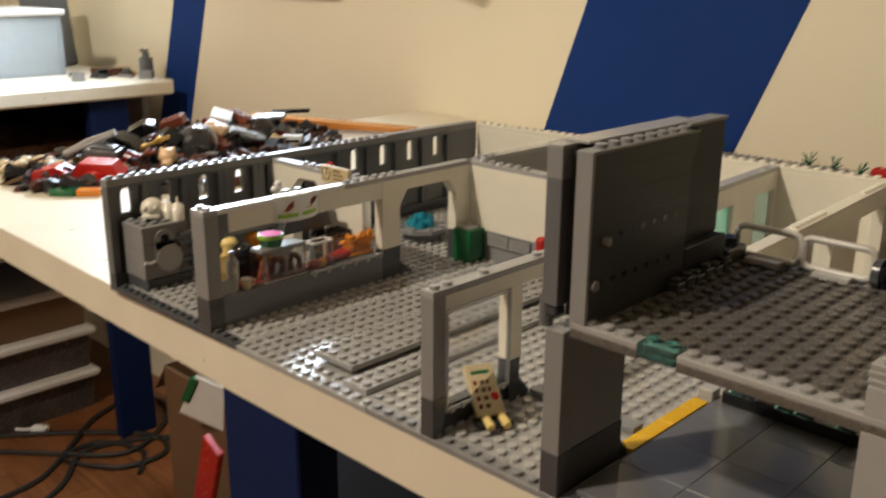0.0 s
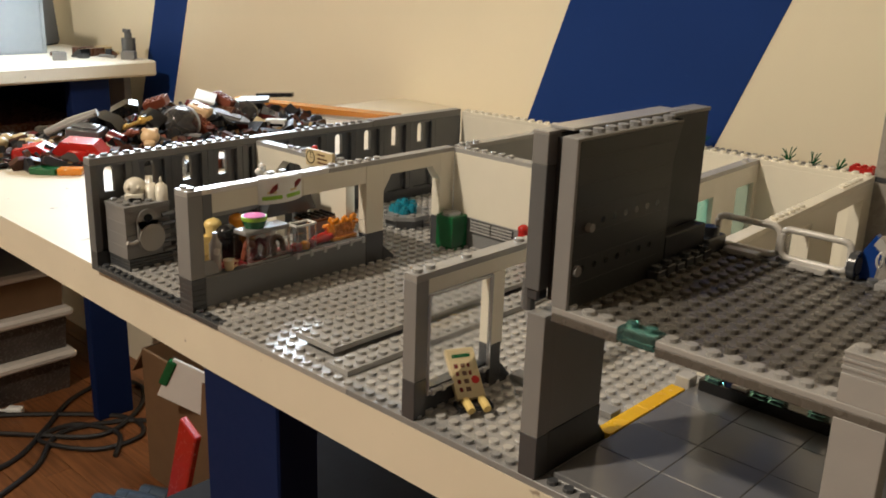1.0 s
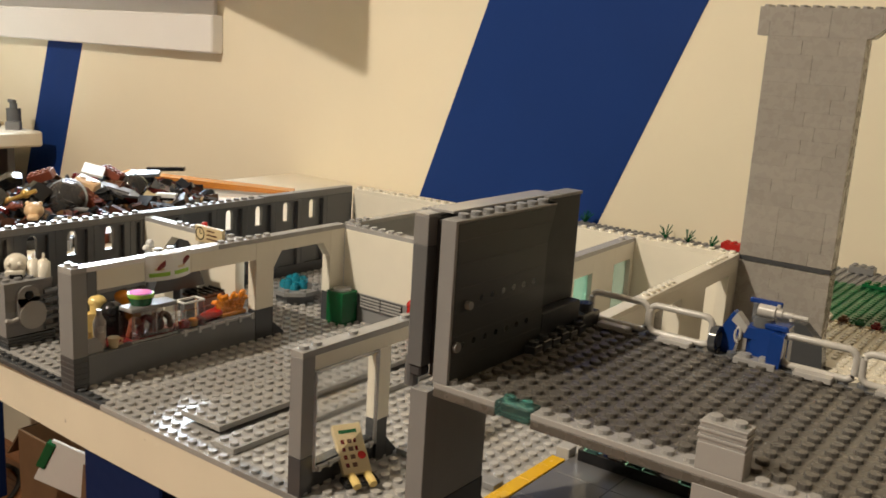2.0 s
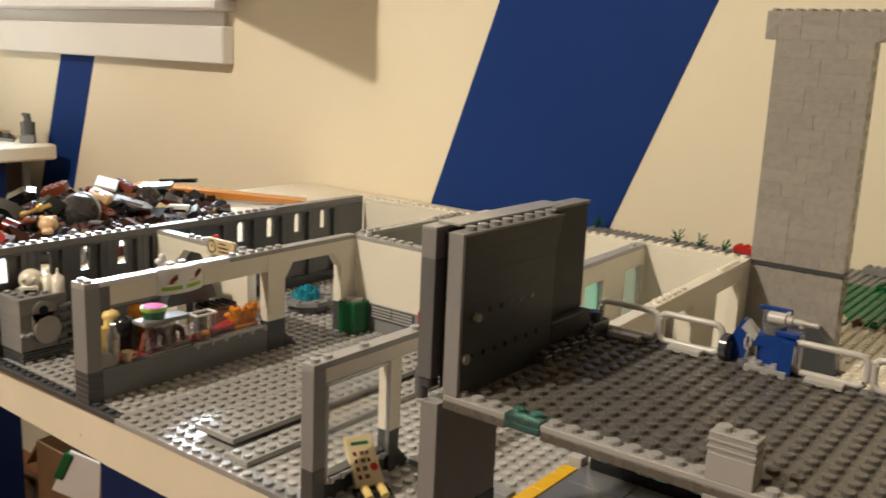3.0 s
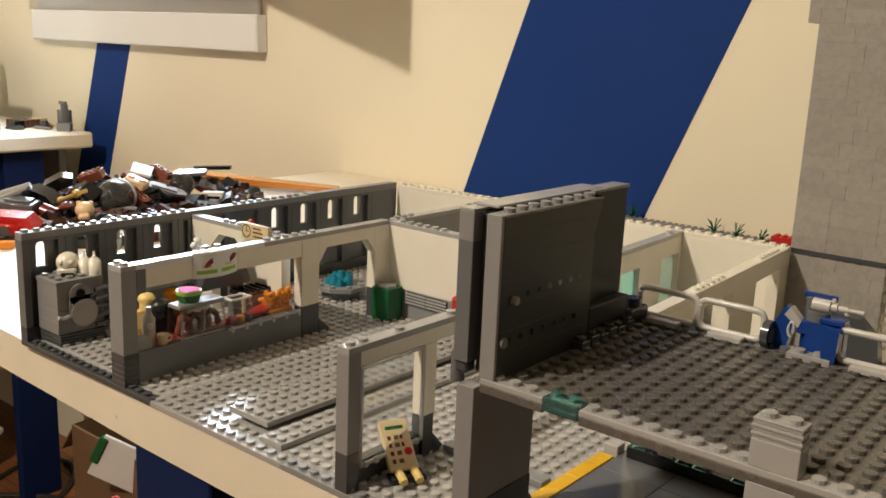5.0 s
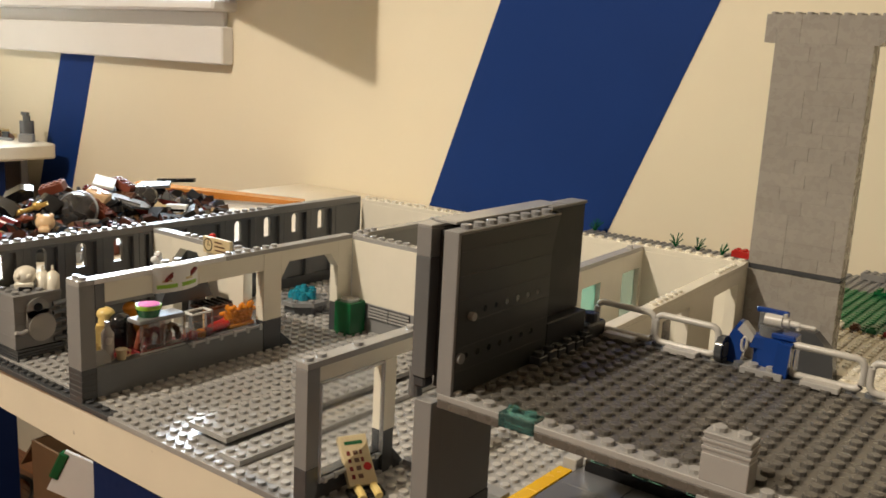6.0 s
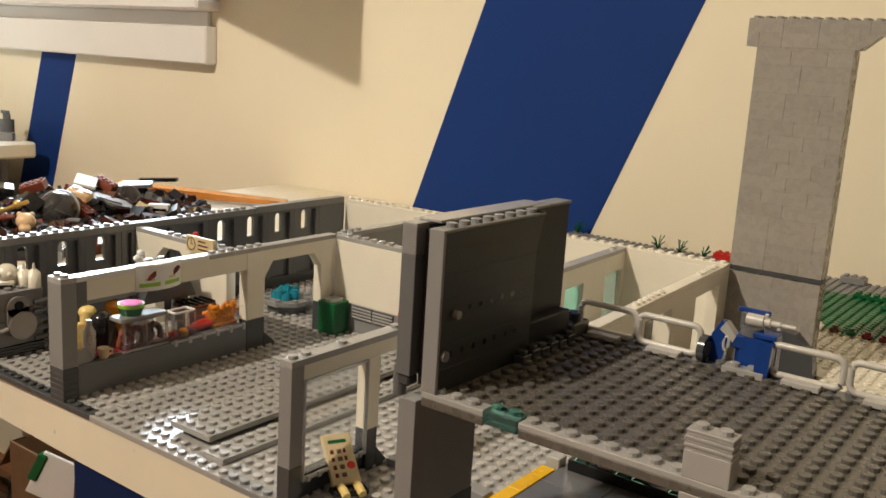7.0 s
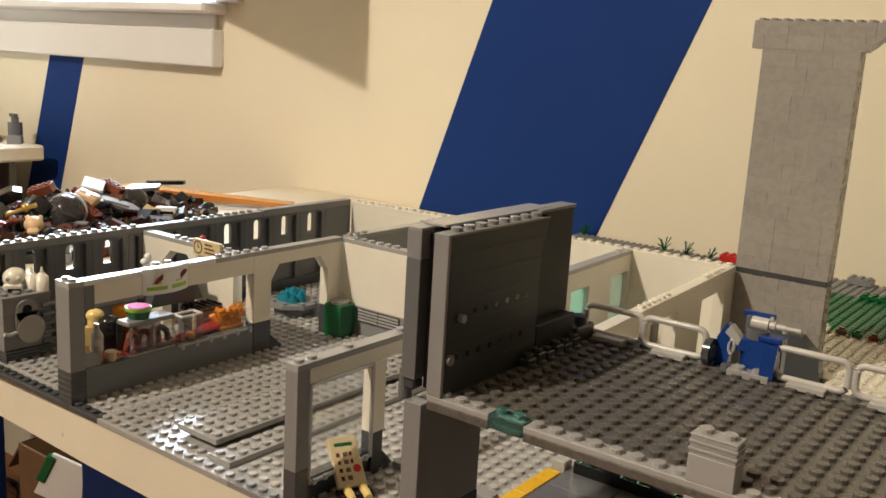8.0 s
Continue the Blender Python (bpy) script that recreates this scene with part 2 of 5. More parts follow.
        for i in range(n if closed else n - 1):
            q = rows[(i + 1) % n]
            c = (pts[i] + pts[(i + 1) % n]) / 2
            for k in range(seg):
                self.face([tuple(rows[i][k]), tuple(rows[i][(k + 1) % seg]), tuple(q[(k + 1) % seg]), tuple(q[k])], c)
        if not closed:
            self.face([tuple(p) for p in rows[0]], pts[1])
            self.face([tuple(p) for p in rows[-1]], pts[-2])
        return self

    def mesh(self, name, mat, smooth=False):
        for q in self.knobs:
            self.knob(*q)
        self.knobs = []
        me = bpy.data.meshes.new(name)
        me.from_pydata([(x * U, y * U, z * U) for x, y, z in self.v], [], self.f)
        me.materials.append(mat)
        if smooth:
            bm = bmesh.new()
            bm.from_mesh(me)
            bmesh.ops.remove_doubles(bm, verts=bm.verts, dist=1e-5)
            for fc in bm.faces:
                fc.smooth = True
            for e in bm.edges:
                if len(e.link_faces) == 2 and e.calc_face_angle(0) > 0.7:
                    e.smooth = False
            bm.to_mesh(me)
            bm.free()
        me.update()
        return me


def thing(name, label, category, at=(0, 0, 0), turn=0.0, group="", kind=""):
    ob = new(name)
    ob.empty_display_size = 0.01
    ob.matrix_basis = pose(at[0] * U, at[1] * U, at[2] * U, 0, 0, turn)
    return tagged(ob, label, category, group, kind)


def part(name, shape, mat, parent, label="", smooth=False, kind=""):
    row = None
    if isinstance(shape, Shape) and shape.f and shape.knobs and (parent.parent is None):
        row = Shape()
        row.knobs, shape.knobs = shape.knobs, []
    ob = new(name, shape.mesh(name, mat, smooth) if isinstance(shape, Shape) else shape)
    ob.parent = parent
    if row:
        part("stud", row, mat, ob, kind="stuff")
    return tagged(ob, label, kind=kind)


def solid(name, shape, mat, label, category, at=(0, 0, 0), turn=0.0, group="", kind="", smooth=False, tilt=(0, 0)):
    """A thing of one piece."""
    ob = new(name, shape.mesh(name, mat, smooth))
    ob.matrix_basis = pose(at[0] * U, at[1] * U, at[2] * U, tilt[0], tilt[1], turn)
    return tagged(ob, label, category, group, kind)


BRICK_MESHES = {}


def brick(parent, mat, x, y, z, w, d, h, name="brick"):
    """One brick as a piece of its own, its low corner at x, y, z; alike bricks share a mesh."""
    key = (name, mat.name, round(w, 2), round(d, 2), round(h, 2))
    if key not in BRICK_MESHES:
        BRICK_MESHES[key] = Shape().box(0.008, w - 0.008, 0.0, d, 0.0005, h - 0.0005, 0.007).mesh(name, mat)
    ob = new(name, BRICK_MESHES[key])
    ob.parent = parent
    ob.location = (x * U, y * U, z * U)
    return ob


def courses(parent, mat, axis, a0, a1, b0, b1, z0, z1, rng, lengths=(2, 3, 4), h=BRICK):
    """A plain stretch of wall laid in bricks, running along axis from a0 to a1."""
    z = z0
    while z < z1 - 0.05:
        hh = min(h, z1 - z)
        a = a0
        first = True
        while a < a1 - 0.05:
            w = rng.choice(lengths) if not first else rng.choice(lengths) - rng.choice((0, 1))
            w = max(1, w)
            if a1 - (a + w) < 1.0:
                w = a1 - a
            if axis == 0:
                brick(parent, mat, a, b0, z, w, b1 - b0, hh)
            else:
                key = ("bricky", mat.name, round(w, 2), round(b1 - b0, 2), round(hh, 2))
                if key not in BRICK_MESHES:
                    BRICK_MESHES[key] = Shape().box(0, b1 - b0, 0.010, w - 0.010, 0.0015, hh - 0.0015, 0.014).mesh("brick", mat)
                ob = new("brick", BRICK_MESHES[key])
                ob.parent = parent
                ob.location = (b0 * U, a * U, z * U)
            a += w
            first = False
        z += hh


# ---- the room ----
FLOOR_Z = -94.0
WALL_Y = 93.0
CEIL_Z = 206.0
WX0, WX1, WZ0, WZ1 = -206.0, -119.0, 33.0, 96.0     # window opening in the back wall


def setting(name, shape, mat, label, category):
    return solid(name, shape, mat, label, category, kind="structure")


setting("wall_back", Shape().box(-290, WX0, WALL_Y, WALL_Y + 14, FLOOR_Z, CEIL_Z, 0).box(WX1, 330, WALL_Y, WALL_Y + 14, FLOOR_Z, CEIL_Z, 0)
        .box(WX0, WX1, WALL_Y, WALL_Y + 14, FLOOR_Z, WZ0, 0).box(WX0, WX1, WALL_Y, WALL_Y + 14, WZ1, CEIL_Z, 0), CREAM_WALL,
        "cream painted room wall behind the table", "wall")
setting("wall_left", Shape().box(-304, -290, -400, WALL_Y + 14, FLOOR_Z, CEIL_Z, 0), CREAM_WALL, "cream painted side wall of the room", "wall")
# out of view from here on; the dark colour weakens the bounced light
setting("wall_right", Shape().box(330, 344, -400, WALL_Y + 14, FLOOR_Z, CEIL_Z, 0), DIM_WALL, "unseen beige side wall of the room, darkened to cut bounce light", "wall")
setting("wall_front", Shape().box(-304, 344, -414, -400, FLOOR_Z, CEIL_Z, 0), DIM_WALL, "unseen beige wall behind the viewer, darkened to cut bounce light", "wall")
setting("ceiling", Shape().box(-304, 344, -414, WALL_Y + 14, CEIL_Z, CEIL_Z + 10, 0), DIM_WALL, "unseen beige ceiling of the room, darkened to cut bounce light", "ceiling")


def stripe(name, x_low, x_high, width_low, width_high, z0, z1):
    ring = [(x_low, z0), (x_low + width_low, z0), (x_high + width_high, z1), (x_high, z1)]
    return setting(name, Shape().prism(ring, 1, WALL_Y - 0.12, WALL_Y + 0.02), NAVY, "slanting navy blue stripe painted on the cream wall", "wall stripe")


stripe("trim_stripe_wide", -75.9, -31.5, 33.4, 39.2, -34.0, 90.0)
stripe("trim_stripe_narrow", -194.6 - 8.8, -182.8, 15.4, 14.7, -36.0, 21.45)

window = thing("window_1", "white painted window with a deep sill and apron", "window", kind="structure")
part("apron", Shape().box(WX0 - 4, -117.2, WALL_Y - 3.0, WALL_Y, 21.5, 29.2, 0.3), TRIM_WHITE, window)
part("window_sill", Shape().box(WX0 - 7, -116.2, WALL_Y - 6.2, WALL_Y + 3, 32.2, 34.6, 0.5), TRIM_WHITE, window)
part("bed_mould", Shape().box(WX0 - 4, -119.0, WALL_Y - 1.0, WALL_Y, 29.2, 32.2, 0.2), TRIM_WHITE, window)
fr = Shape()
for x0, x1, z0, z1 in ((WX0, WX0 + 3, WZ0 + 1, WZ1), (WX1 - 3, WX1, WZ0 + 1, WZ1), (WX0 + 3, WX1 - 3, WZ1 - 3, WZ1), (WX0 + 3, WX1 - 3, WZ0 + 1.7, WZ0 + 4.2), ((WX0 + WX1) / 2 - 1.5, (WX0 + WX1) / 2 + 1.5, WZ0 + 4.2, WZ1 - 3)):
    fr.box(x0, x1, WALL_Y + 5, WALL_Y + 9, z0, z1, 0.3)
part("window_frame", fr, TRIM_WHITE, window)
for i in (0, 1):
    xm = (WX0 + WX1) / 2
    pane = part("pane", Shape().box((WX0 + 3, xm + 1.5)[i], (xm - 1.5, WX1 - 3)[i], WALL_Y + 6.8, WALL_Y + 7.3, WZ0 + 4.2, WZ1 - 3, 0), GLASS, window)
    pane.visible_shadow = False
for x0, x1 in ((WX0 - 8, WX0 - 0.5), (WX1 + 0.5, WX1 + 8)):
    part("casing", Shape().box(x0, x1, WALL_Y - 1.6, WALL_Y, 34.6, WZ1 + 7, 0.3), TRIM_WHITE, window)
part("casing", Shape().box(WX0 - 0.5, WX1 + 0.5, WALL_Y - 1.6, WALL_Y, WZ1, WZ1 + 7, 0.3), TRIM_WHITE, window)

# unseen board, outlined to throw the slanting shade on the back wall
shelf = thing("shade_board", "unseen white slanted board added to cast the shade beside the window", "shelf")
part("board", Shape().prism([(-117.5, WALL_Y), (-77.6, WALL_Y), (-75.7, WALL_Y - 31.5), (-117.5, WALL_Y - 13.2)], 2, 40.0, 42.0), TRIM_WHITE, shelf)

lamp = thing("ceiling_lamp", "white domed ceiling lamp with a warm bulb", "lamp", at=(-65.0, -137.5, 0))
part("ceiling_rose", Shape().cyl(0, 0, CEIL_Z - 3, 7, 3, seg=20), LAMP_WHITE, lamp)
part("stem", Shape().cyl(0, 0, CEIL_Z - 24, 0.8, 21, seg=10), LAMP_WHITE, lamp)

# ---- the work table ----
table = thing("work_table", "long work table with cream painted top and navy legs", "table")
part("tabletop", Shape().prism([(-95.5, 2.0), (-20, 0.1), (60, -0.3), (60, WALL_Y - 0.3), (-95.5, WALL_Y - 0.3)], 2, -4.0, -0.42), TABLE_WHITE, table, "cream painted board")
for x0, y0 in ((-21.3, 0.3), (48, 0.3), (-90, 80), (48, 80)):
    part("leg", Shape().box(x0, x0 + 9.0, y0, y0 + 3.6, FLOOR_Z, -4.0, 0.15), LEG_BLUE, table, "navy painted square post")

side = thing("side_table", "white topped side table along the wall with clutter", "table")
part("tabletop", Shape().box(-258, -178, -60, 88, -4.2, -0.4, 0.5), TABLE_WHITE, side)
part("leg", Shape().box(-183, -180, 66, 76, FLOOR_Z, -4.2, 0.2), LEG_BLUE, side)
part("leg", Shape().box(-186, -180, -56, -44, FLOOR_Z, -4.2, 0.2), LEG_BLUE, side)
part("back_panel", Shape().box(-258, -256, -58, 88, -60, -4.2, 0.2), LEG_BLUE, side)
part("back_panel", Shape().box(-256, -206.1, 84, 86, -60, -4.2, 0.2), LEG_BLUE, side, "navy painted panel against the wall")
part("end_panel", Shape().box(-206, -188, 84, 86, -40, -4.2, 0.2), MID_GREY, side)

# ---- baseplates ----
X_END = 44.0
base = thing("baseplate", "grey studded toy baseplates covering the table front", "baseplate")
part("plate", Shape().box(-37.3, -18.7, 0, 1.0, -0.42, 0, 0.03), DARK_GREY, base, "dark grey front plate")
part("plate", Shape().box(-37.3, -18.7, 1.01, 47.5, -0.42, 0, 0.03), LIGHT_GREY, base)
part("plate", Shape().box(-18.68, -4.8, 0, 47.5, -0.42, 0, 0.03), LIGHT_GREY, base)
part("plate", Shape().box(-4.78, X_END, 0, 1.0, -0.42, 0, 0.03), MID_GREY, base, "darker grey front plate")
part("plate", Shape().box(-4.78, X_END, 1.01, 47.5, -0.42, 0, 0.03), LIGHT_GREY, base)

# raised plates
RAISED = []


def raised(x0, x1, y0, y1, z1, mat=LIGHT_GREY, studs=True, label="light grey studded plate on the baseplate"):
    s = Shape().box(x0, x1, y0, y1, max(0.0, z1 - PLATE) + 0.004, z1, 0.025)
    if studs:
        s.studs(x0, x1, y0, y1, z1)
    RAISED.append((x0, x1, y0, y1))
    return solid("floor_plate", s, mat, label, "toy plate", group="floor plates")


raised(-35.3, -23.6, 1.0, 16.0, 0.16, LIGHT_GREY)
raised(-12.6, -8.6, 2.2, 26.2, 0.8)
raised(-7.95, -5.95, 1.1, 26.1, 0.42)
raised(-17.4, -13.4, 19.0, 27.0, 0.42, TILE_GREY, False, "smooth blue-grey floor tiles before the arch")
raised(1.2, 8.8, 8.4, 9.4, 0.45, MID_GREY, False, "smooth grey kerb tile beyond the window")

# studs of the floor, clear of walls, raised plates and the tiled road
def covered(x, y):
    if any(a <= x <= b and c <= y <= d for a, b, c, d in RAISED):
        return True
    if x > 10.0 and y > 1.0 and y < 20:
        return True
    if 9.0 <= x <= 10.2 and 1.0 < y < 15.2:
        return True
    return False


part("stud", Shape().studs(-37.2, -18.2, 0, 47, 0, lambda x, y: covered(x, y) or y > 1), DARK_GREY, base, "dark grey studs", kind="stuff")
part("stud", Shape().studs(-37.2, -18.2, 1, 47, 0, covered), PALE_GREY, base, "pale grey studs", kind="stuff")
part("stud", Shape().studs(-18.7, -4.7, 0, 47, 0, covered), LIGHT_GREY, base, "light grey studs", kind="stuff")
part("stud", Shape().studs(-4.75, 9.25, 0, 1, 0, covered), MID_GREY, base, "grey studs", kind="stuff")
part("stud", Shape().studs(-4.75, 9.25, 1, 47, 0, covered), PALE_GREY, base, "pale grey studs", kind="stuff")
part("stud", Shape().studs(10.0, 36, 0, 1, 0), DARK_GREY, base, "dark grey studs", kind="stuff")
part("stud", Shape().studs(10.0, 18, 20, 47, 0), PALE_GREY, base, "pale grey studs", kind="stuff")

# the tiled road under the deck, with its yellow line
road = thing("toy_road", "smooth grey tiled toy road with a yellow edge line", "road", at=(10.05, 1.0, 0))
for i in range(7):
    for j in range(4):
        t = part("tile", BRICK_MESHES.setdefault(("tile",), Shape().box(0.015, 3.985, 0.015, 3.985, 0.005, 0.32, 0.03).mesh("tile", ROAD_GREY)), ROAD_GREY, road)
        t.location = (i * 4 * U, (j * 4 + 0.0) * U, 0)
line = thing("yellow_line", "yellow tile strip along the toy road", "toy tile", at=(9.05, 6.4, 0))
for j in range(2):
    t = part("tile", BRICK_MESHES.setdefault(("ytile",), Shape().box(0.01, 0.99, 0.01, 4.19, 0.0, 0.40, 0.03).mesh("tile", YELLOW)), YELLOW, line)
    t.location = (0, j * 4.2 * U, 0)

kerb = thing("lit_kerb", "black toy kerb with clear teal lamps by the road", "toy kerb", at=(10.6, 15.3, 0.33))
part("body", Shape().box(0, 12, 0, 1.4, 0, 0.8, 0.04), BLACK, kerb)
for x in (0.4, 3.3, 4.4, 6.8):
    part("lamp_tile", Shape().box(x, x + 0.95, -0.1, 0.9, 0.8, 1.2, 0.06).stud(x + 0.47, 0.4, 1.2), TEAL, kerb, "clear teal lamp tile")
part("tile", Shape().box(2.0, 3.0, 0.2, 1.2, 0.8, 1.0, 0.03), PALE_GREY, kerb, "pale tile")
solid("corner_brick", Shape().box(0, 1, 0, 1.0, 0, 0.9, 0.05), PALE_GREY, "pale grey toy brick at the end of the yellow line", "toy brick", at=(9.05, 15.2, 0.0))

# ---- castle wall ----
ZC = 9.35
castle = thing("castle_wall", "dark grey toy castle wall with arched window slits", "toy wall")
XC0, XC1 = -37.25, -36.2


def arch_panel(y0, yc, y1, hole=True):
    """One wall panel with piers at both ends and an arched slit in a thinner web."""
    s = Shape()
    wx0, wx1 = XC0 + 0.25, XC0 + 0.62
    top, bot, hw, crown = 7.75, 6.1, 0.46, 8.25
    s.box(XC0, XC1, y0, y0 + 0.62, 1.2, ZC - 0.8, 0.03)
    s.box(XC0, XC1, y1 - 0.62, y1, 1.2, ZC - 0.8, 0.03)
    a, b = y0 + 0.62, y1 - 0.62
    if not hole:
        s.box(wx0, wx1, a, b, 1.2, ZC - 0.8, 0)
    else:
        s.box(wx0, wx1, a, yc - hw, 1.2, ZC - 0.8, 0)
        s.box(wx0, wx1, yc + hw, b, 1.2, ZC - 0.8, 0)
        s.box(wx0, wx1, yc - hw, yc + hw, 1.2, bot, 0)
        n = 8
        for i in range(n):
            t0, t1 = math.pi * i / n, math.pi * (i + 1) / n
            p0, p1 = (yc + hw * math.cos(t0), top + (crown - top) * math.sin(t0)), (yc + hw * math.cos(t1), top + (crown - top) * math.sin(t1))
            s.prism([p0, (p0[0], ZC - 0.8), (p1[0], ZC - 0.8), p1], 0, wx0, wx1)
    # sloped lintel lip
    s.box(XC0, XC1, a, b, ZC - 1.05, ZC - 0.8, 0.02)
    return s


edges = [0.0, 3.7, 7.35, 11.0, 14.7]
for y0, y1 in zip(edges, edges[1:]):
    part("panel", arch_panel(y0, (y0 + y1) / 2 - 0.05, y1), STONE_GREY, castle)
part("panel", arch_panel(14.7, 15.5, 16.4, False), STONE_GREY, castle)
edges2 = [16.65, 20.65, 24.65, 28.6, 32.55, 36.5, 40.45]
for i, (y0, y1) in enumerate(zip(edges2, edges2[1:])):
    part("panel", arch_panel(y0, (y0 + y1) / 2, y1, i >= 2), STONE_GREY, castle)
part("panel", Shape().box(XC0, XC1, 40.45, 44.6, 1.2, ZC - 0.8, 0.03), STONE_GREY, castle, "plain dark grey end panel")
part("panel", Shape().box(XC0, XC1, 16.4, 16.65, 1.2, ZC - 0.8, 0.03), STONE_GREY, castle)
for y0, y1 in ((0, 8), (8, 16), (16, 31), (31, 44.6)):
    part("base_brick", Shape().box(XC0, XC1, y0, y1, 0.004, 1.2, 0.03), DARK_GREY, castle, "dark base course")
cap = Shape().box(XC0, XC1, 0, 16.4, ZC - 0.8, ZC - 0.22, 0.03)
for i in range(16):
    cap.stud((XC0 + XC1) / 2, 0.55 + i * 1.0, ZC - 0.22)
part("cap_plate", cap, MID_GREY, castle, "studded grey cap plate")
cap = Shape().box(XC0, XC1, 16.42, 31.0, ZC - 0.8, ZC - 0.22, 0.03)
for i in range(9):
    cap.stud((XC0 + XC1) / 2, 21.6 + i, ZC - 0.22)
part("cap_plate", cap, MID_GREY, castle, "studded grey cap plate")
part("cap_tile", Shape().box(XC0, XC1, 31.02, 44.6, ZC - 0.8, ZC - 0.1, 0.03), MID_GREY, castle, "smooth grey cap tiles")

# ---- divider between castle wall and shop wall ----
ZW = 9.0
divider = thing("divider_wall", "white toy brick partition with a chamfered doorway", "toy wall")
ring_l = Shape().box(-36.2, -33.3, 16.2, 17.2, 0.004, ZW - 0.6, 0.02).box(-28.6, -23.5, 16.2, 17.2, 0.004, ZW - 0.6, 0.02)
ring_l.box(-33.3, -28.6, 16.2, 17.2, 7.6, ZW - 0.6, 0)
ring_l.prism([(-33.3, 7.6), (-33.3, 6.4), (-32.1, 7.6)], 1, 16.2, 17.2)
ring_l.prism([(-28.6, 7.6), (-28.6, 6.4), (-29.8, 7.6)], 1, 16.2, 17.2)
part("wall_body", ring_l, WHITE, divider)
cap = Shape().box(-36.2, -23.5, 16.2, 17.2, ZW - 0.6, ZW - 0.2, 0.03)
for x in (-31.7, -30.7, -29.7, -28.7, -27.7, -26.7, -25.7, -24.7):
    cap.stud(x, 16.7, ZW - 0.2)
part("cap_plate", cap, LIGHT_GREY, divider, "studded grey cap plate")

# ---- shop wall ----
ZS = 9.1
XS0, XS1 = -23.5, -21.8
shop = thing("shop_wall", "grey and white toy shop front with serving window", "toy wall")
part("post", Shape().box(XS0, XS1, 0, 1.2, 2.5, ZS - 0.4, 0.03), MID_GREY, shop, "grey corner post")
for k in range(6):
    part("base_plate", Shape().box(XS0, XS1, 0, 1.2, 0.004 + k * 0.416, (k + 1) * 0.416, 0.03), DARK_GREY, shop)
part("counter_wall", Shape().box(XS1 - 1.0, XS1, 1.2, 17.0, 0.004, 2.45, 0.03), STONE_GREY, shop, "grey wall below the serving window")
for y0, y1 in ((2.0, 6.3), (6.3, 10.3), (10.3, 17.0)):
    part("lintel", Shape().box(XS1 - 1.0, XS1, y0, y1, 7.25, ZS - 0.4, 0.03), WHITE, shop)
part("bracket", Shape().box(XS1 - 1.0, XS1, 1.2, 2.0, 6.9, ZS - 0.4, 0.03), STONE_GREY, shop)
part("column", Shape().box(XS1 - 1.0, XS1 + 0.02, 17.0, 19.0, 2.8, ZS - 0.4, 0.03), WHITE, shop, "white column")
part("column_base", Shape().box(XS1 - 1.0, XS1 + 0.03, 17.0, 19.0, 0.004, 2.8, 0.03).prism([(19.0, 0.004), (20.3, 0.004), (20.3, 0.25), (19.0, 1.4)], 0, XS1 - 1.0, XS1 + 0.03), DARK_GREY, shop, "dark grey column base")
arch = Shape().box(XS1 - 1.0, XS1, 19.0, 26.0, 7.65, ZS - 0.4, 0)
arch.prism([(19.0, 7.65), (19.0, 6.3), (19.9, 7.65)], 0, XS1 - 1.0, XS1)
arch.prism([(26.0, 7.65), (26.0, 6.3), (25.0, 7.65)], 0, XS1 - 1.0, XS1)
part("arch", arch, WHITE, shop, "white chamfered arch over the doorway")
part("column", Shape().box(XS1 - 1.0, XS1, 26.0, 27.9, 2.8, ZS - 0.4, 0.03), WHITE, shop, "white column")
part("column_base", Shape().box(XS1 - 1.0, XS1 + 0.01, 26.0, 27.9, 0.004, 2.8, 0.03), DARK_GREY, shop, "dark grey column base")
tile = Shape().box(XS0, XS1, 0, 1.2, ZS - 0.4, ZS, 0.03)
tile.stud(XS0 + 0.45, 0.55, ZS).stud(XS0 + 1.25, 0.55, ZS)
part("cap_plate", tile, LIGHT_GREY, shop)
part("cap_tile", Shape().box(XS1 - 1.0, XS1, 1.2, 13.0, ZS - 0.4, ZS, 0.03), GLOSS_WHITE, shop, "smooth glossy white cap tiles")
tile = Shape().box(XS1 - 1.0, XS1, 13.02, 27.9, ZS - 0.4, ZS - 0.02, 0.03)
for i in range(6):
    tile.stud(XS1 - 0.5, 13.6 + i, ZS - 0.02)
part("cap_plate", tile, LIGHT_GREY, shop, "grey cap plate")
part("window_glass", Shape().box(XS1 - 0.12, XS1 - 0.04, 9.3, 16.9, 2.45, 4.2, 0.02), CLEAR, shop, "low clear guard")
part("guard_lip", Shape().box(XS1 - 0.16, XS1 + 0.06, 9.3, 16.9, 2.35, 2.55, 0.04), GLINT_CLEAR, shop, "clear lower lip of the guard")
for i in range(6):
    part("guard_clip", Shape().box(XS1 - 0.1, XS1 + 0.12, 9.5 + i * 1.4, 9.85 + i * 1.4, 2.1, 2.65, 0.05), GLINT_CLEAR, shop, "clear stud of the guard")

# ---- back rooms ----
inner = thing("inner_wall", "white toy brick wall with grey foot and grille", "toy wall")
part("wall_body", Shape().box(XS1, -0.6, 27.9, 28.9, 2.8, ZW - 0.4, 0.03), WHITE, inner)
part("foot", Shape().box(XS1, -0.6, 27.8, 28.9, 0.004, 2.8, 0.03), MID_GREY, inner, "grey foot course")
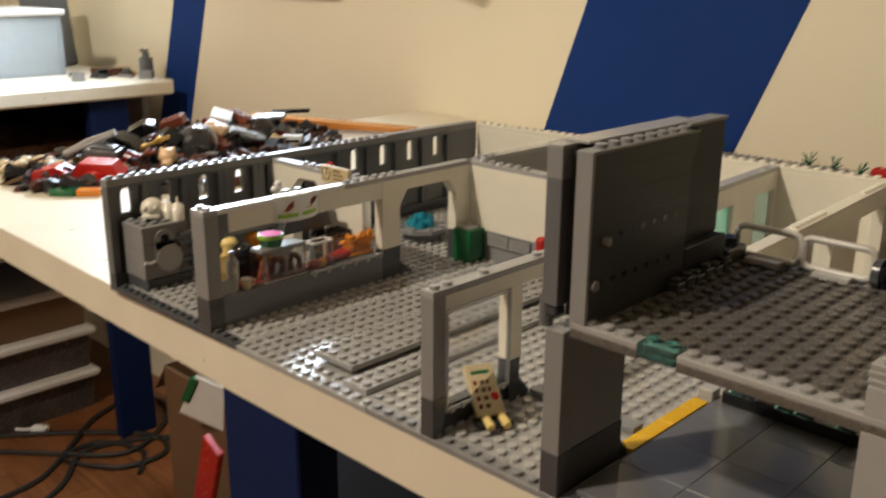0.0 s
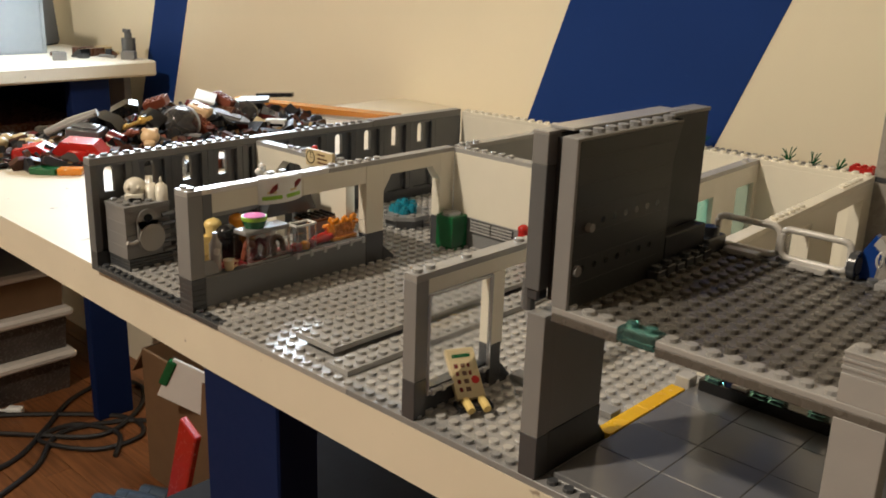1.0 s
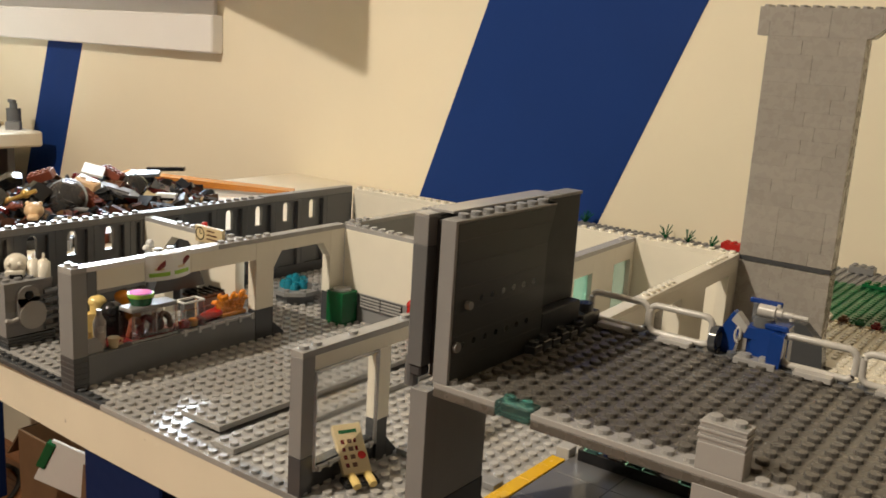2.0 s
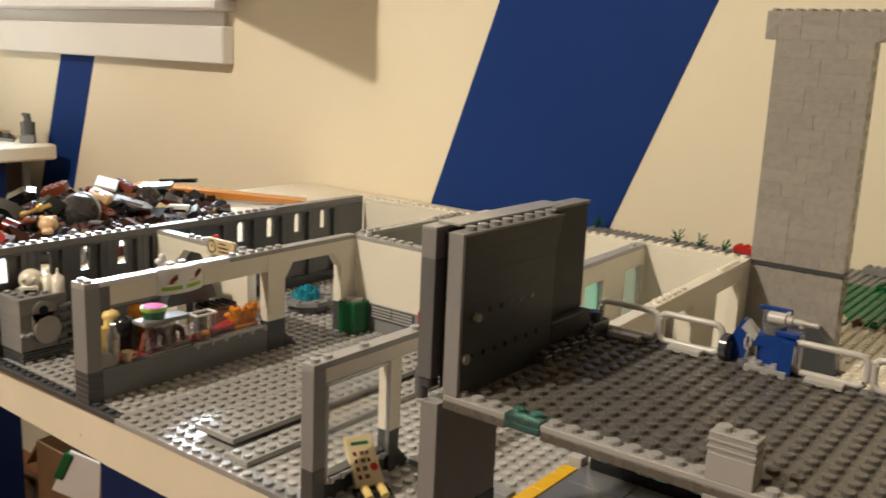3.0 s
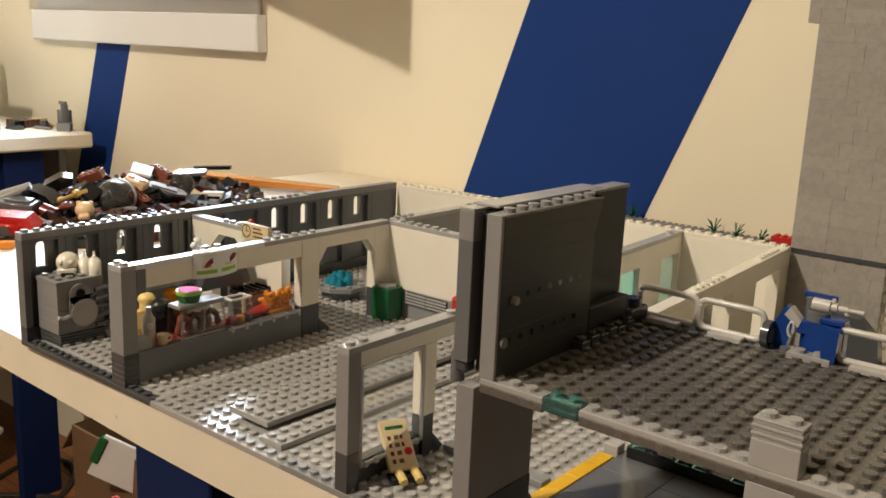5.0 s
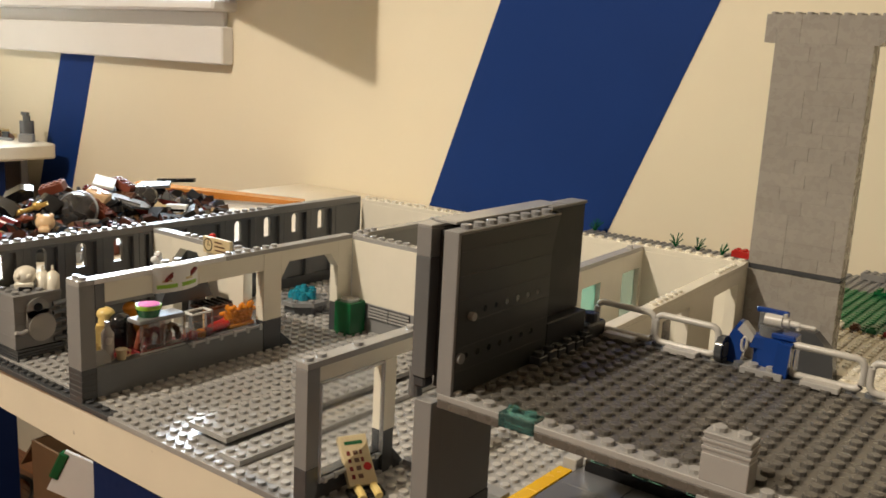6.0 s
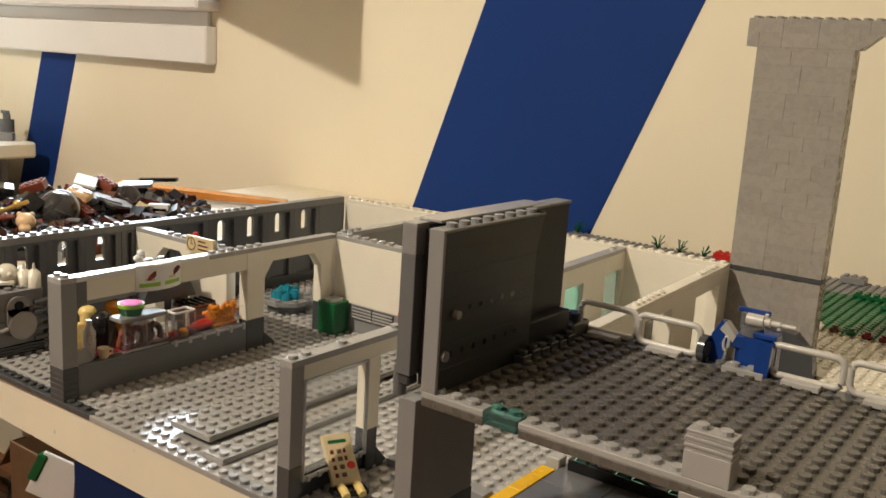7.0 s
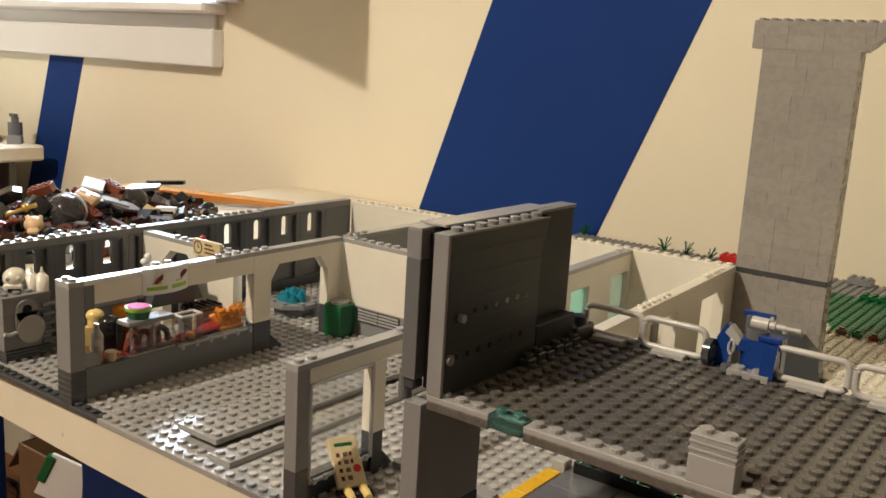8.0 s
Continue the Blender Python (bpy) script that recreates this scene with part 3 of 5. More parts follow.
for x0, x1 in ((-19.3, -16.9), (-16.8, -14.4)):
    # no opening here: a dark plate gives the shade between the slats
    part("grille_backing", Shape().box(x0, x1, 27.7, 27.8, 1.58, 2.74, 0.02), DARK_GREY, inner, "dark plate standing in for the shade behind the grille")
    for k in range(4):
        part("slat", Shape().box(x0, x1, 27.55, 27.7, 1.6 + k * 0.29, 1.78 + k * 0.29, 0.03), LIGHT_GREY, inner, "light grey grille slat")
tile = Shape().box(XS1, -0.6, 27.9, 28.9, ZW - 0.4, ZW, 0.03)
for i in range(6):
    tile.stud(-20.6 + i, 28.4, ZW)
part("cap_plate", tile, LIGHT_GREY, inner)

rear = thing("rear_partition", "grey toy partition running to the back wall", "toy wall")
part("wall_body", Shape().box(-22.8, -21.8, 28.9, 45.25, 0.004, ZW - 0.4, 0.03), MID_GREY, rear)
tile = Shape().box(-22.8, -21.8, 28.9, 45.25, ZW - 0.4, ZW, 0.03)
for y in (29.4, 30.4, 31.4, 40.6, 41.6, 42.6, 43.6, 44.6):
    tile.stud(-22.3, y, ZW)
part("cap_plate", tile, LIGHT_GREY, rear)

def askew(ob, degrees=2.4):
    """The rear rooms stand a little askew, turned about the tower's corner."""
    pivot = Vector((8.8 * U, 46.6 * U, 0))
    ob.matrix_basis = Matrix.Translation(pivot) @ Matrix.Rotation(radians(degrees), 4, "Z") @ Matrix.Translation(-pivot)
    return ob


back = thing("back_wall", "long white toy brick wall with studded top", "toy wall")
part("wall_body", Shape().box(XC1, 8.8, 46.6, 47.6, 0.004, ZW - 0.45, 0.03), WHITE, back)
for x0, n in ((XC1, 14), (XC1 + 14, 15), (XC1 + 29, 16)):
    tile = Shape().box(x0, x0 + n, 46.6, 47.6, ZW - 0.45, ZW, 0.03)
    for i in range(n):
        tile.stud(x0 + i + 0.5, 47.1, ZW)
    part("cap_plate", tile, WHITE, back)
askew(back)
part("cap_tile", Shape().box(-20.4, -17.0, 46.6, 48.6, ZW + 0.01, ZW + 0.45, 0.04), WHITE, back, "raised white tile")


def framed_wall(name, x0, y0, y1, openings, label, cap_studs):
    """A white partition along y, with openings of (y0, y1, z0, z1)."""
    w = thing(name, label, "toy wall")
    s = Shape()
    y = y0
    for a, b, z0, z1 in openings:
        s.box(x0, x0 + 1, y, a, 0.004, ZW - 0.4, 0.02)
        if z0 > 0.1:
            s.box(x0, x0 + 1, a, b, 0.004, z0, 0)
        s.box(x0, x0 + 1, a, b, z1, ZW - 0.4, 0)
        y = b
    s.box(x0, x0 + 1, y, y1, 0.004, ZW - 0.4, 0.02)
    part("wall_body", s, WHITE, w)
    c = Shape().box(x0, x0 + 1, y0, y1, ZW - 0.4, ZW, 0.03)
    for q in cap_studs:
        c.stud(x0 + 0.5, q, ZW)
    part("cap_plate", c, PALE_GREY if name == "room_partition" else WHITE, w)
    return w


room_a = framed_wall("room_partition", -1.95, 28.9, 46.6, [(34.0, 37.6, 2.0, 7.0), (42.2, 46.0, 2.0, 7.0)], "white toy partition with ice coloured window panels", [31.2, 32.2, 33.2, 44.5])
part("window_panel", Shape().box(-1.6, -1.35, 42.2, 46.0, 2.0, 7.0, 0.03), ICE, room_a, "translucent ice blue panel")
part("window_panel", Shape().box(-1.6, -1.35, 34.0, 37.6, 2.0, 7.0, 0.03), TEAL, room_a, "translucent teal panel")
askew(room_a)
room_b = framed_wall("side_partition", 7.9, 18.0, 46.6, [(20.5, 25.5, 2.0, 7.2), (27.4, 33.0, 0.05, 7.6), (38.6, 44.8, 0.05, 7.4)], "white toy partition with tall openings", [26.5, 27.5, 28.5, 29.5, 30.5, 31.5, 40.5, 41.5, 42.5, 43.5, 44.5])
part("window_panel", Shape().box(8.3, 8.5, 27.4, 30.2, 0.4, 7.6, 0.03), SMOKE, room_b, "smoky clear panel")
askew(room_b)

# ---- window wall near the road ----
ZN = 8.8
win = thing("window_wall", "grey toy wall with a clear shop window", "toy wall")
part("post", Shape().box(0, 1, 0, 1, 2.4, ZN - 0.4, 0.03), MID_GREY, win)
part("post_base", Shape().box(0, 1, 0, 1, 0.004, 2.4, 0.03), DARK_GREY, win)
part("sill", Shape().box(0, 0.76, 1, 6.6, 0.004, 1.6, 0.03), DARK_GREY, win, "dark sill bricks")
part("lintel", Shape().box(0.05, 0.95, 1, 17, 7.5, ZN - 0.4, 0.02), WHITE, win, "white beam")
part("post", Shape().box(0, 1, 6.6, 7.7, 2.8, 7.5, 0.03), WHITE, win, "white inner post")
part("post_base", Shape().box(0, 1, 6.6, 7.6, 0.004, 2.8, 0.03).prism([(7.6, 0.004), (8.6, 0.004), (8.6, 0.3), (7.6, 1.4)], 0, 0, 1), DARK_GREY, win)
part("post", Shape().box(0, 1, 16, 17, 0.004, 7.5, 0.03), WHITE, win)
part("window_glass", Shape().box(0.78, 0.92, 1.0, 6.6, 1.25, 7.5, 0.02), CLEAR, win, "clear pane")
lip = Shape().box(0.76, 1.08, 1.02, 1.2, 1.27, 7.48, 0.05).box(0.76, 1.08, 6.4, 6.58, 1.27, 7.48, 0.05)
part("pane_lip", lip.box(0.76, 1.08, 1.2, 6.4, 1.27, 1.5, 0.05).box(0.76, 1.08, 1.2, 6.4, 7.3, 7.48, 0.05), GLINT_CLEAR, win, "clear moulded lip of the pane")
for y in (1.5, 2.4, 5.2, 6.0):
    part("clip", Shape().box(0.9, 1.16, y - 0.16, y + 0.16, 1.2, 1.6, 0.05), GLINT_CLEAR, win, "clear stud of the pane")
tile = Shape().box(0, 1, 0, 17, ZN - 0.4, ZN, 0.03).stud(0.5, 0.55, ZN).stud(0.5, 1.55, ZN).stud(0.5, 4.6, ZN).stud(0.5, 9.5, ZN)
part("cap_plate", tile, LIGHT_GREY, win)

# ---- pillar wall and the deck on it ----
ZD0, ZD = 8.95, 9.58
pil = thing("pillar_wall", "grey toy pillar wall with dark foot carrying the deck", "toy wall")
part("post", Shape().box(8.6, 9.7, 0, 1.0, 2.4, ZD0, 0.03), MID_GREY, pil, "grey front post")
part("post_base", Shape().box(8.6, 9.7, 0, 1.0, 0.004, 2.4, 0.03), DARK_GREY, pil)
part("wall_body", Shape().box(8.75, 9.65, 1.0, 5.65, 2.4, ZD0, 0.03), MID_GREY, pil)
part("foot", Shape().box(8.7, 9.7, 1.0, 5.65, 0.004, 2.4, 0.03).prism([(5.65, 0.004), (6.38, 0.004), (6.38, 0.3), (5.65, 1.2)], 0, 8.7, 9.7), DARK_GREY, pil, "dark grey foot bricks")
part("clip", Shape().cyl(8.25, 0.5, 8.9, 0.36, 1.6, seg=14), STONE_GREY, pil, "grey hinge")

pil2 = thing("corner_pillar", "pale grey toy pillar under the deck edge", "toy pillar")
part("post", Shape().box(23.5, 25.5, 0, 1.0, 0.32, ZD0, 0.03), LIGHT_GREY, pil2)
pil3 = thing("corner_pillar", "pale grey toy pillar under the deck edge", "toy pillar")
part("post", Shape().box(38.0, 40.0, 14, 16.0, 0.004, ZD0, 0.03), PALE_GREY, pil3)
pil4 = thing("corner_pillar", "pale grey toy pillar under the deck edge", "toy pillar")
part("post", Shape().box(38.0, 40.0, 0, 1.0, 0.004, ZD0, 0.03), PALE_GREY, pil4)

deck = thing("upper_deck", "dark grey studded toy deck with pale front edge", "toy deck")
part("slab", Shape().box(10.0, 40.0, 1.0, 16.0, ZD0, ZD, 0.03), DECK_GREY, deck)
part("stud", Shape().studs(11.0, 40.0, 1.0, 15.0, ZD), DECK_GREY, deck, "dark studs", kind="stuff")
part("back_edge", Shape().box(10.0, 40.0, 15.0, 16.0, ZD + 0.003, ZD + 0.1, 0.02).studs(10, 40, 15, 16, ZD + 0.1), STONE_GREY, deck)
part("under_plate", Shape().box(10.0, 13.7, 0.02, 1.0, ZD0 - 0.1, ZD - 0.29, 0.03), DECK_GREY, deck, "dark lower plate of the edge")
edge = Shape().box(10.0, 13.7, 0, 1.0, ZD - 0.28, ZD + 0.02, 0.03)
for i in range(3):
    edge.stud(10.8 + i, 0.5, ZD + 0.02)
part("edge_plate", edge, LIGHT_GREY, deck, "pale grey edge plate")
part("under_plate", Shape().box(15.65, 32.0, 0.02, 1.0, ZD0 - 0.1, ZD - 0.29, 0.03), DECK_GREY, deck, "dark lower plate of the edge")
edge = Shape().box(15.65, 32.0, 0, 1.0, ZD - 0.28, ZD + 0.02, 0.03)
for i in range(16):
    if not 23.5 < 16.15 + i < 25.5:
        edge.stud(16.15 + i, 0.5, ZD + 0.02)
part("edge_plate", edge, LIGHT_GREY, deck, "pale grey edge plate")
part("edge_plate", Shape().box(34.0, 40.0, 0, 1.0, ZD0, ZD + 0.02, 0.03).studs(34, 40, 0, 1, ZD + 0.02), LIGHT_GREY, deck, "pale grey edge plate")
for x0 in (13.7, 32.0):
    part("lamp_tile", Shape().box(x0, x0 + 1.95, -0.06, 1.0, ZD0 + 0.05, ZD + 0.14, 0.06).stud(x0 + 0.5, 0.5, ZD + 0.14).stud(x0 + 1.45, 0.5, ZD + 0.14), TEAL, deck, "clear teal tile", smooth=False)
for x, y in ((15, 8), (19, 8), (23, 8), (17, 14), (22, 14)):
    part("lamp_tile", Shape().box(x, x + 2, y, y + 1, ZD0 - 0.45, ZD0, 0.06), TEAL, deck, "clear teal plate under the deck")

cube = thing("edge_block", "pale grey ribbed toy block with two studs", "toy block", at=(23.5, 0, ZD + 0.02))
s = Shape().box(0, 2, 0, 1, 0, 1.2, 0.03)
part("block", s, LIGHT_GREY, cube)
for k in range(5):
    part("rib", Shape().box(-0.02 if k % 2 else 0.03, 2.02 if k % 2 else 1.97, -0.02 if k % 2 else 0.03, 1.02 if k % 2 else 0.97, 1.2 + k * 0.16, 1.35 + k * 0.16, 0.02), LIGHT_GREY, cube)
part("top", Shape().box(0, 2, 0, 1, 1.98, 2.1, 0.03).stud(0.5, 0.5, 2.1).stud(1.5, 0.5, 2.1), LIGHT_GREY, cube)

# ---- tall dark wall on the deck ----
tall = thing("tall_wall", "tall dark grey toy wall standing on the deck", "toy wall")
rng = random.Random(4)
TZ = 17.8
part("front_post", Shape().box(8.3, 9.2, 0.0, 1.0, ZD + 0.55, 16.3, 0.03), STONE_GREY, tall)
part("front_post", Shape().box(8.3, 9.2, 0.0, 1.0, 16.3, TZ - 0.05, 0.03), MID_GREY, tall)
part("back_layer", Shape().box(8.35, 9.2, 1.0, 11.0, ZD + 0.55, TZ - 0.1, 0.02), STONE_GREY, tall)
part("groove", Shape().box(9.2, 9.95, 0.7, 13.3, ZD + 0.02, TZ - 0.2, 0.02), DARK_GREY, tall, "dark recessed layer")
part("clip", Shape().box(8.35, 9.1, 0.1, 0.9, ZD - 0.05, ZD + 0.55, 0.1), DARK_GREY, tall, "dark clip under the post")
# lit front face put into a lighter skin; darker panels form the shaded side
part("front_post", Shape().box(9.95, 10.85, 0.0, 0.22, ZD + 0.02, TZ - 0.01, 0.03), MID_GREY, tall, "thin grey front skin, lighter to stand in for the lit face")
z = ZD + 0.02
k = 0
while z < TZ - 0.2:
    h = min(BRICK, TZ - 0.16 - z)
    part("panel", Shape().box(9.95, 10.86, 0.22, 8.7, z, z + h - 0.003, 0.008), SLATE, tall)
    z += h
    k += 1
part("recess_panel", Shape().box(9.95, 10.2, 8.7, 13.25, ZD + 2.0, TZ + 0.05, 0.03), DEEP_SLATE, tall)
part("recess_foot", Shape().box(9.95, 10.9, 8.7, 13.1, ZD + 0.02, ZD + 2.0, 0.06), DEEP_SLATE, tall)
part("slope", Shape().prism([(8.7, TZ), (9.4, TZ), (8.7, TZ - 2.1)], 0, 9.95, 10.85), SLATE, tall)
part("cap_tile", Shape().box(9.92, 10.3, 9.42, 10.92, TZ + 0.05, TZ + 0.22, 0.03).box(9.2, 10.3, 10.93, 13.3, TZ + 0.05, TZ + 0.24, 0.03), MID_GREY, tall, "smooth cap tile")
cap = Shape().box(9.95, 10.86, 0.22, 9.4, TZ - 0.16, TZ, 0.03)
for i in range(8):
    cap.stud(10.4, 1.2 + i * 1.05, TZ)
part("cap_plate", cap, MID_GREY, tall, "studded cap plate")
part("cap_plate", Shape().box(8.3, 9.2, 0, 10.9, TZ - 0.05, TZ + 0.1, 0.03).box(8.5, 9.9, 1, 10.9, TZ + 0.1, TZ + 0.25, 0.03), LIGHT_GREY, tall, "grooved cap tile")
for zr, n, y0 in ((13.65, 6, 2.5), (11.5, 7, 1.05)):
    for i in range(n):
        hole = Shape()
        for q in range(12):
            t0, t1 = 2 * math.pi * q / 12, 2 * math.pi * (q + 1) / 12
            c0, z0 = y0 + i * 1.0, zr
            hole.prism([(c0 + r * math.cos(t), z0 + r * math.sin(t)) for r, t in ((0.17, t0), (0.17, t1), (0.22, t1), (0.22, t0))], 0, 10.84, 10.875)
        part("hole_collar", hole, SLATE, tall)
        # panel stays solid; a black disc paints the hole's inner shade
        part("hole", Shape().cyl(10.84, y0 + i * 1.0, zr, 0.17, 0.025, axis=0, seg=12), BLACK, tall, "black disc standing in for the shade inside a round hole")
part("peg", Shape().cyl(10.84, 1.25, 13.5, 0.22, 0.3, axis=0, seg=12), LIGHT_GREY, tall, "light grey peg", smooth=True)
part("peg", Shape().cyl(10.84, 0.5, 11.5, 0.27, 0.2, axis=0, seg=12), MID_GREY, tall, "grey peg", smooth=True)
for i in range(6):
    part("step", Shape().box(10.9, 11.6, 7.0 + i * 1.0, 7.85 + i * 1.0, ZD + 0.02, ZD + 0.55 + 0.12 * (i % 2), 0.05).stud(11.25, 7.42 + i * 1.0, ZD + 0.55 + 0.12 * (i % 2)), DARK_GREY, tall)
part("corner_lump", Shape().box(10.0, 11.2, 13.1, 15.3, ZD + 0.02, ZD + 1.0, 0.1).cyl(10.6, 14.4, ZD + 1.0, 0.5, 0.5, seg=14), DARK_GREY, tall, "dark corner fitting", smooth=False)

# ---- deck rails ----
def rail(x0, w=3.8):
    r = thing("deck_rail", "grey tube railing clipped to the deck edge", "railing", at=(x0, 15.3, ZD + 0.1), group="deck rails")
    rad = 0.45
    pts = []
    z0, z1 = 0.30, 1.94
    for cx, cz, a0 in ((w - rad, z0 + rad, -90), (w - rad, z1 - rad, 0), (rad, z1 - rad, 90), (rad, z0 + rad, 180)):
        for i in range(6):
            t = radians(a0 + 18 * i)
            pts.append((cx + rad * math.cos(t), 0, cz + rad * math.sin(t)))
    part("tube", Shape().tube(pts, 0.19, 10, True), METAL, r, smooth=True)
    part("foot_plate", Shape().box(w / 2 - 1.0, w / 2 + 1.0, -0.85, 0.25, 0, 0.34, 0.04), PALE_GREY, r)
    return r


for x0 in (10.55, 14.45, 22.25, 26.4, 30.5):
    rail(x0)

# ---- tower ----
TX0, TX1, TY0, TY1, TH = 8.68, 16.75, 47.65, 49.6, 28.4
tower = thing("tower", "tall light grey toy brick tower", "toy tower")
rng = random.Random(11)
courses(tower, TOWER_GREY, 0, TX0, TX1, TY0, TY1, 0.0, 8.45, rng, (3, 4, 4))
part("slot_plate", Shape().box(TX0 + 0.05, TX1 - 0.05, TY0 + 0.06, TY1, 8.46, 8.9, 0.02), DARK_GREY, tower, "dark recessed plate course")
courses(tower, TOWER_GREY, 0, TX0, TX1, TY0, TY1, 8.9, TH, rng, (3, 4, 4))
courses(tower, TOWER_GREY, 0, TX0 - 0.95, 27.0, TY0 - 0.02, TY1, TH + 1.2, TH + 2.4, rng, (3, 4, 4))
courses(tower, TOWER_GREY, 0, TX0 - 0.95, TX1 + 0.3, TY0 - 0.02, TY1, TH, TH + 1.2, rng, (2, 2, 3))
part("bracket", Shape().prism([(TX1 + 0.3, TH), (TX1 + 0.3, TH + 1.2), (TX1 + 1.7, TH + 1.2)], 1, TY0, TY1), TOWER_GREY, tower)
cap = Shape()
for i in range(18):
    for j in range(2):
        cap.stud(TX0 - 0.45 + i, TY0 + 0.5 + j, TH + 2.4)
part("stud", cap, TOWER_GREY, tower, "studs of the top course")

solid("dark_wedge", Shape().prism([(11.5, 0), (17.6, 0), (17.3, 2.4), (15.6, 4.0), (11.5, 4.4)], 1, 46.2, 47.6), DARK_GREY, "dark grey sloped toy wedge at the tower foot", "toy slope", at=(0, 0, 0.0))

# ---- terrain board behind the buildings ----
ter = thing("terrain_board", "toy landscape board of white, green and grey studs", "toy landscape")
GX0, GX1, GZ = -31, 58, 0.4
for y0, y1, mat, lab in ((50, 63, WHITE, "white studded strip"), (63, 64, BROWN, "brown edge strip"), (64, 83, LAWN, "green studded lawn"), (83, 92, MID_GREY, "grey studded strip")):
    part("ground_plate", Shape().box(GX0, GX1, y0 + 0.005, y1 - 0.005, -0.41, GZ, 0.02), mat, ter, lab)
    part("stud", Shape().studs(GX0, GX1, y0, y1, GZ), mat if mat is not BROWN else TAN, ter, kind="stuff")
part("ground_plate", Shape().box(17.1, GX1, 47.7, 49.99, -0.41, GZ, 0.02).studs(18, GX1, 48, 50, GZ), WHITE, ter, "white studded strip")
solid("white_plate", Shape().box(18.0, X_END, 26, 47, 0.01, GZ, 0.02).studs(18, X_END, 26, 47, GZ), WHITE, "white studded toy plate beyond the deck", "toy plate")
# ---- serving counter and the goods in the shop ----
counter = thing("shop_counter", "grey toy counter behind the serving window", "toy counter")
part("counter_body", Shape().box(-24.5, -22.82, 1.3, 16.9, 0.17, 2.0, 0.03), STONE_GREY, counter)
part("counter_top", Shape().box(-24.6, -22.82, 1.25, 16.95, 2.0, 2.4, 0.04), DARK_RED, counter, "dark red counter top")

backshelf = thing("back_shelf", "grey toy shelf bar behind the counter", "toy shelf")
part("post", Shape().box(-28.6, -27.6, 4.4, 5.4, 0.16, 5.2, 0.03), STONE_GREY, backshelf)
part("post", Shape().box(-28.6, -27.6, 14.4, 15.4, 0.16, 5.2, 0.03), STONE_GREY, backshelf)
part("bar", Shape().box(-28.6, -27.2, 4.4, 15.4, 5.2, 6.7, 0.04), MID_GREY, backshelf, "plain grey bar")
part("hood", Shape().prism([(9.6, 4.6), (15.0, 4.6), (14.0, 7.0), (10.8, 7.0)], 0, -27.19, -26.0), DARK_GREY, backshelf, "dark sloped hood")

grill = thing("grill_box", "toy grill with brown griddle on a grey body", "toy grill", at=(-26.9, 13.4, 2.4))
part("stand", Shape().box(0, 2.0, 0, 3.2, -2.24, 0, 0.04), STONE_GREY, grill)
part("body", Shape().box(0, 2.0, 0, 3.2, 0, 1.3, 0.04), MID_GREY, grill)
part("griddle", Shape().box(-0.1, 2.1, -0.1, 3.3, 1.3, 1.55, 0.04), BROWN, grill)
for i in range(5):
    part("bar", Shape().box(0.0, 2.0, 0.15 + i * 0.62, 0.4 + i * 0.62, 1.55, 1.75, 0.03), BLACK, grill)

melon = thing("watermelon", "halved toy watermelon with pink flesh and green rind", "toy fruit", at=(-23.2, 6.6, 5.08))
part("rind", Shape().cyl(0, 0, 0, 0.78, 0.62, seg=20, r2=0.98), GREEN, melon, smooth=True)
part("rim", Shape().cyl(0, 0, 0.62, 1.0, 0.28, seg=20), LIME, melon, smooth=True)
part("flesh", Shape().cyl(0, 0, 0.90, 0.86, 0.05, seg=20), MAGENTA, melon)

case = thing("display_case", "clear toy display case with a grey top", "toy case", at=(-22.75, 5.1, 2.45))
part("top", Shape().box(-1.1, 0.5, 0, 4.2, 2.3, 2.62, 0.06), MID_GREY, case, "smooth grey top tile")
for i in range(2):
    y = 0.1 + i * 2.1
    part("pane", Shape().box(0.42, 0.5, y, y + 1.95, 0.0, 2.3, 0.02), CLEAR, case)
    for yy in (y + 0.06, y + 1.8):
        part("edge_bar", Shape().box(0.38, 0.54, yy, yy + 0.12, 0.0, 2.3, 0.02), CLEAR, case)
part("pane", Shape().box(-1.3, -1.22, 0.1, 4.1, 0, 2.3, 0.02), SMOKE, case)
part("lip", Shape().box(0.42, 0.62, 0.05, 4.15, -0.06, 0.1, 0.03), GLINT_CLEAR, case, "clear lower lip")
for y in (5.4, 6.5, 7.5, 8.5):
    part("clip", Shape().box(0.36, 0.68, y - 5.26, y - 4.94, -0.16, 0.12, 0.05), GLINT_CLEAR, case, "clear stud of the case")
for i, (yy, mt, lean) in enumerate(((0.9, RUST, 12), (1.9, DARK_RED, -8), (2.8, RUST, 20), (3.5, BROWN, 0))):
    arc = Shape().tube([(0.1 * math.sin(3 * a), 0.62 * math.cos(a), 0.3 + 1.15 * math.sin(a)) for a in [math.pi * q / 8 for q in range(9)]], 0.26, 8)
    solid("toy_pastry", arc, mt, "curved glossy brown toy pastry in the clear case", "toy food", at=(-23.15, 5.1 + yy, 2.45), turn=lean, group="pastries", smooth=True)
solid("red_tray", Shape().box(-0.45, 0.45, -1.9, 1.9, 0, 0.16, 0.04), DARK_RED, "dark red toy tray under the pastries", "toy tray", at=(-22.95, 7.2, 2.41))

case2 = thing("open_case", "low clear toy case with a pale frame", "toy case", at=(-23.5, 10.0, 2.45))
for x, y in ((0, 0), (1.1, 0), (0, 1.9), (1.1, 1.9)):
    part("post", Shape().box(x, x + 0.14, y, y + 0.14, 0, 2.2, 0.03), FLESH if x == 0 else CLEAR, case2)
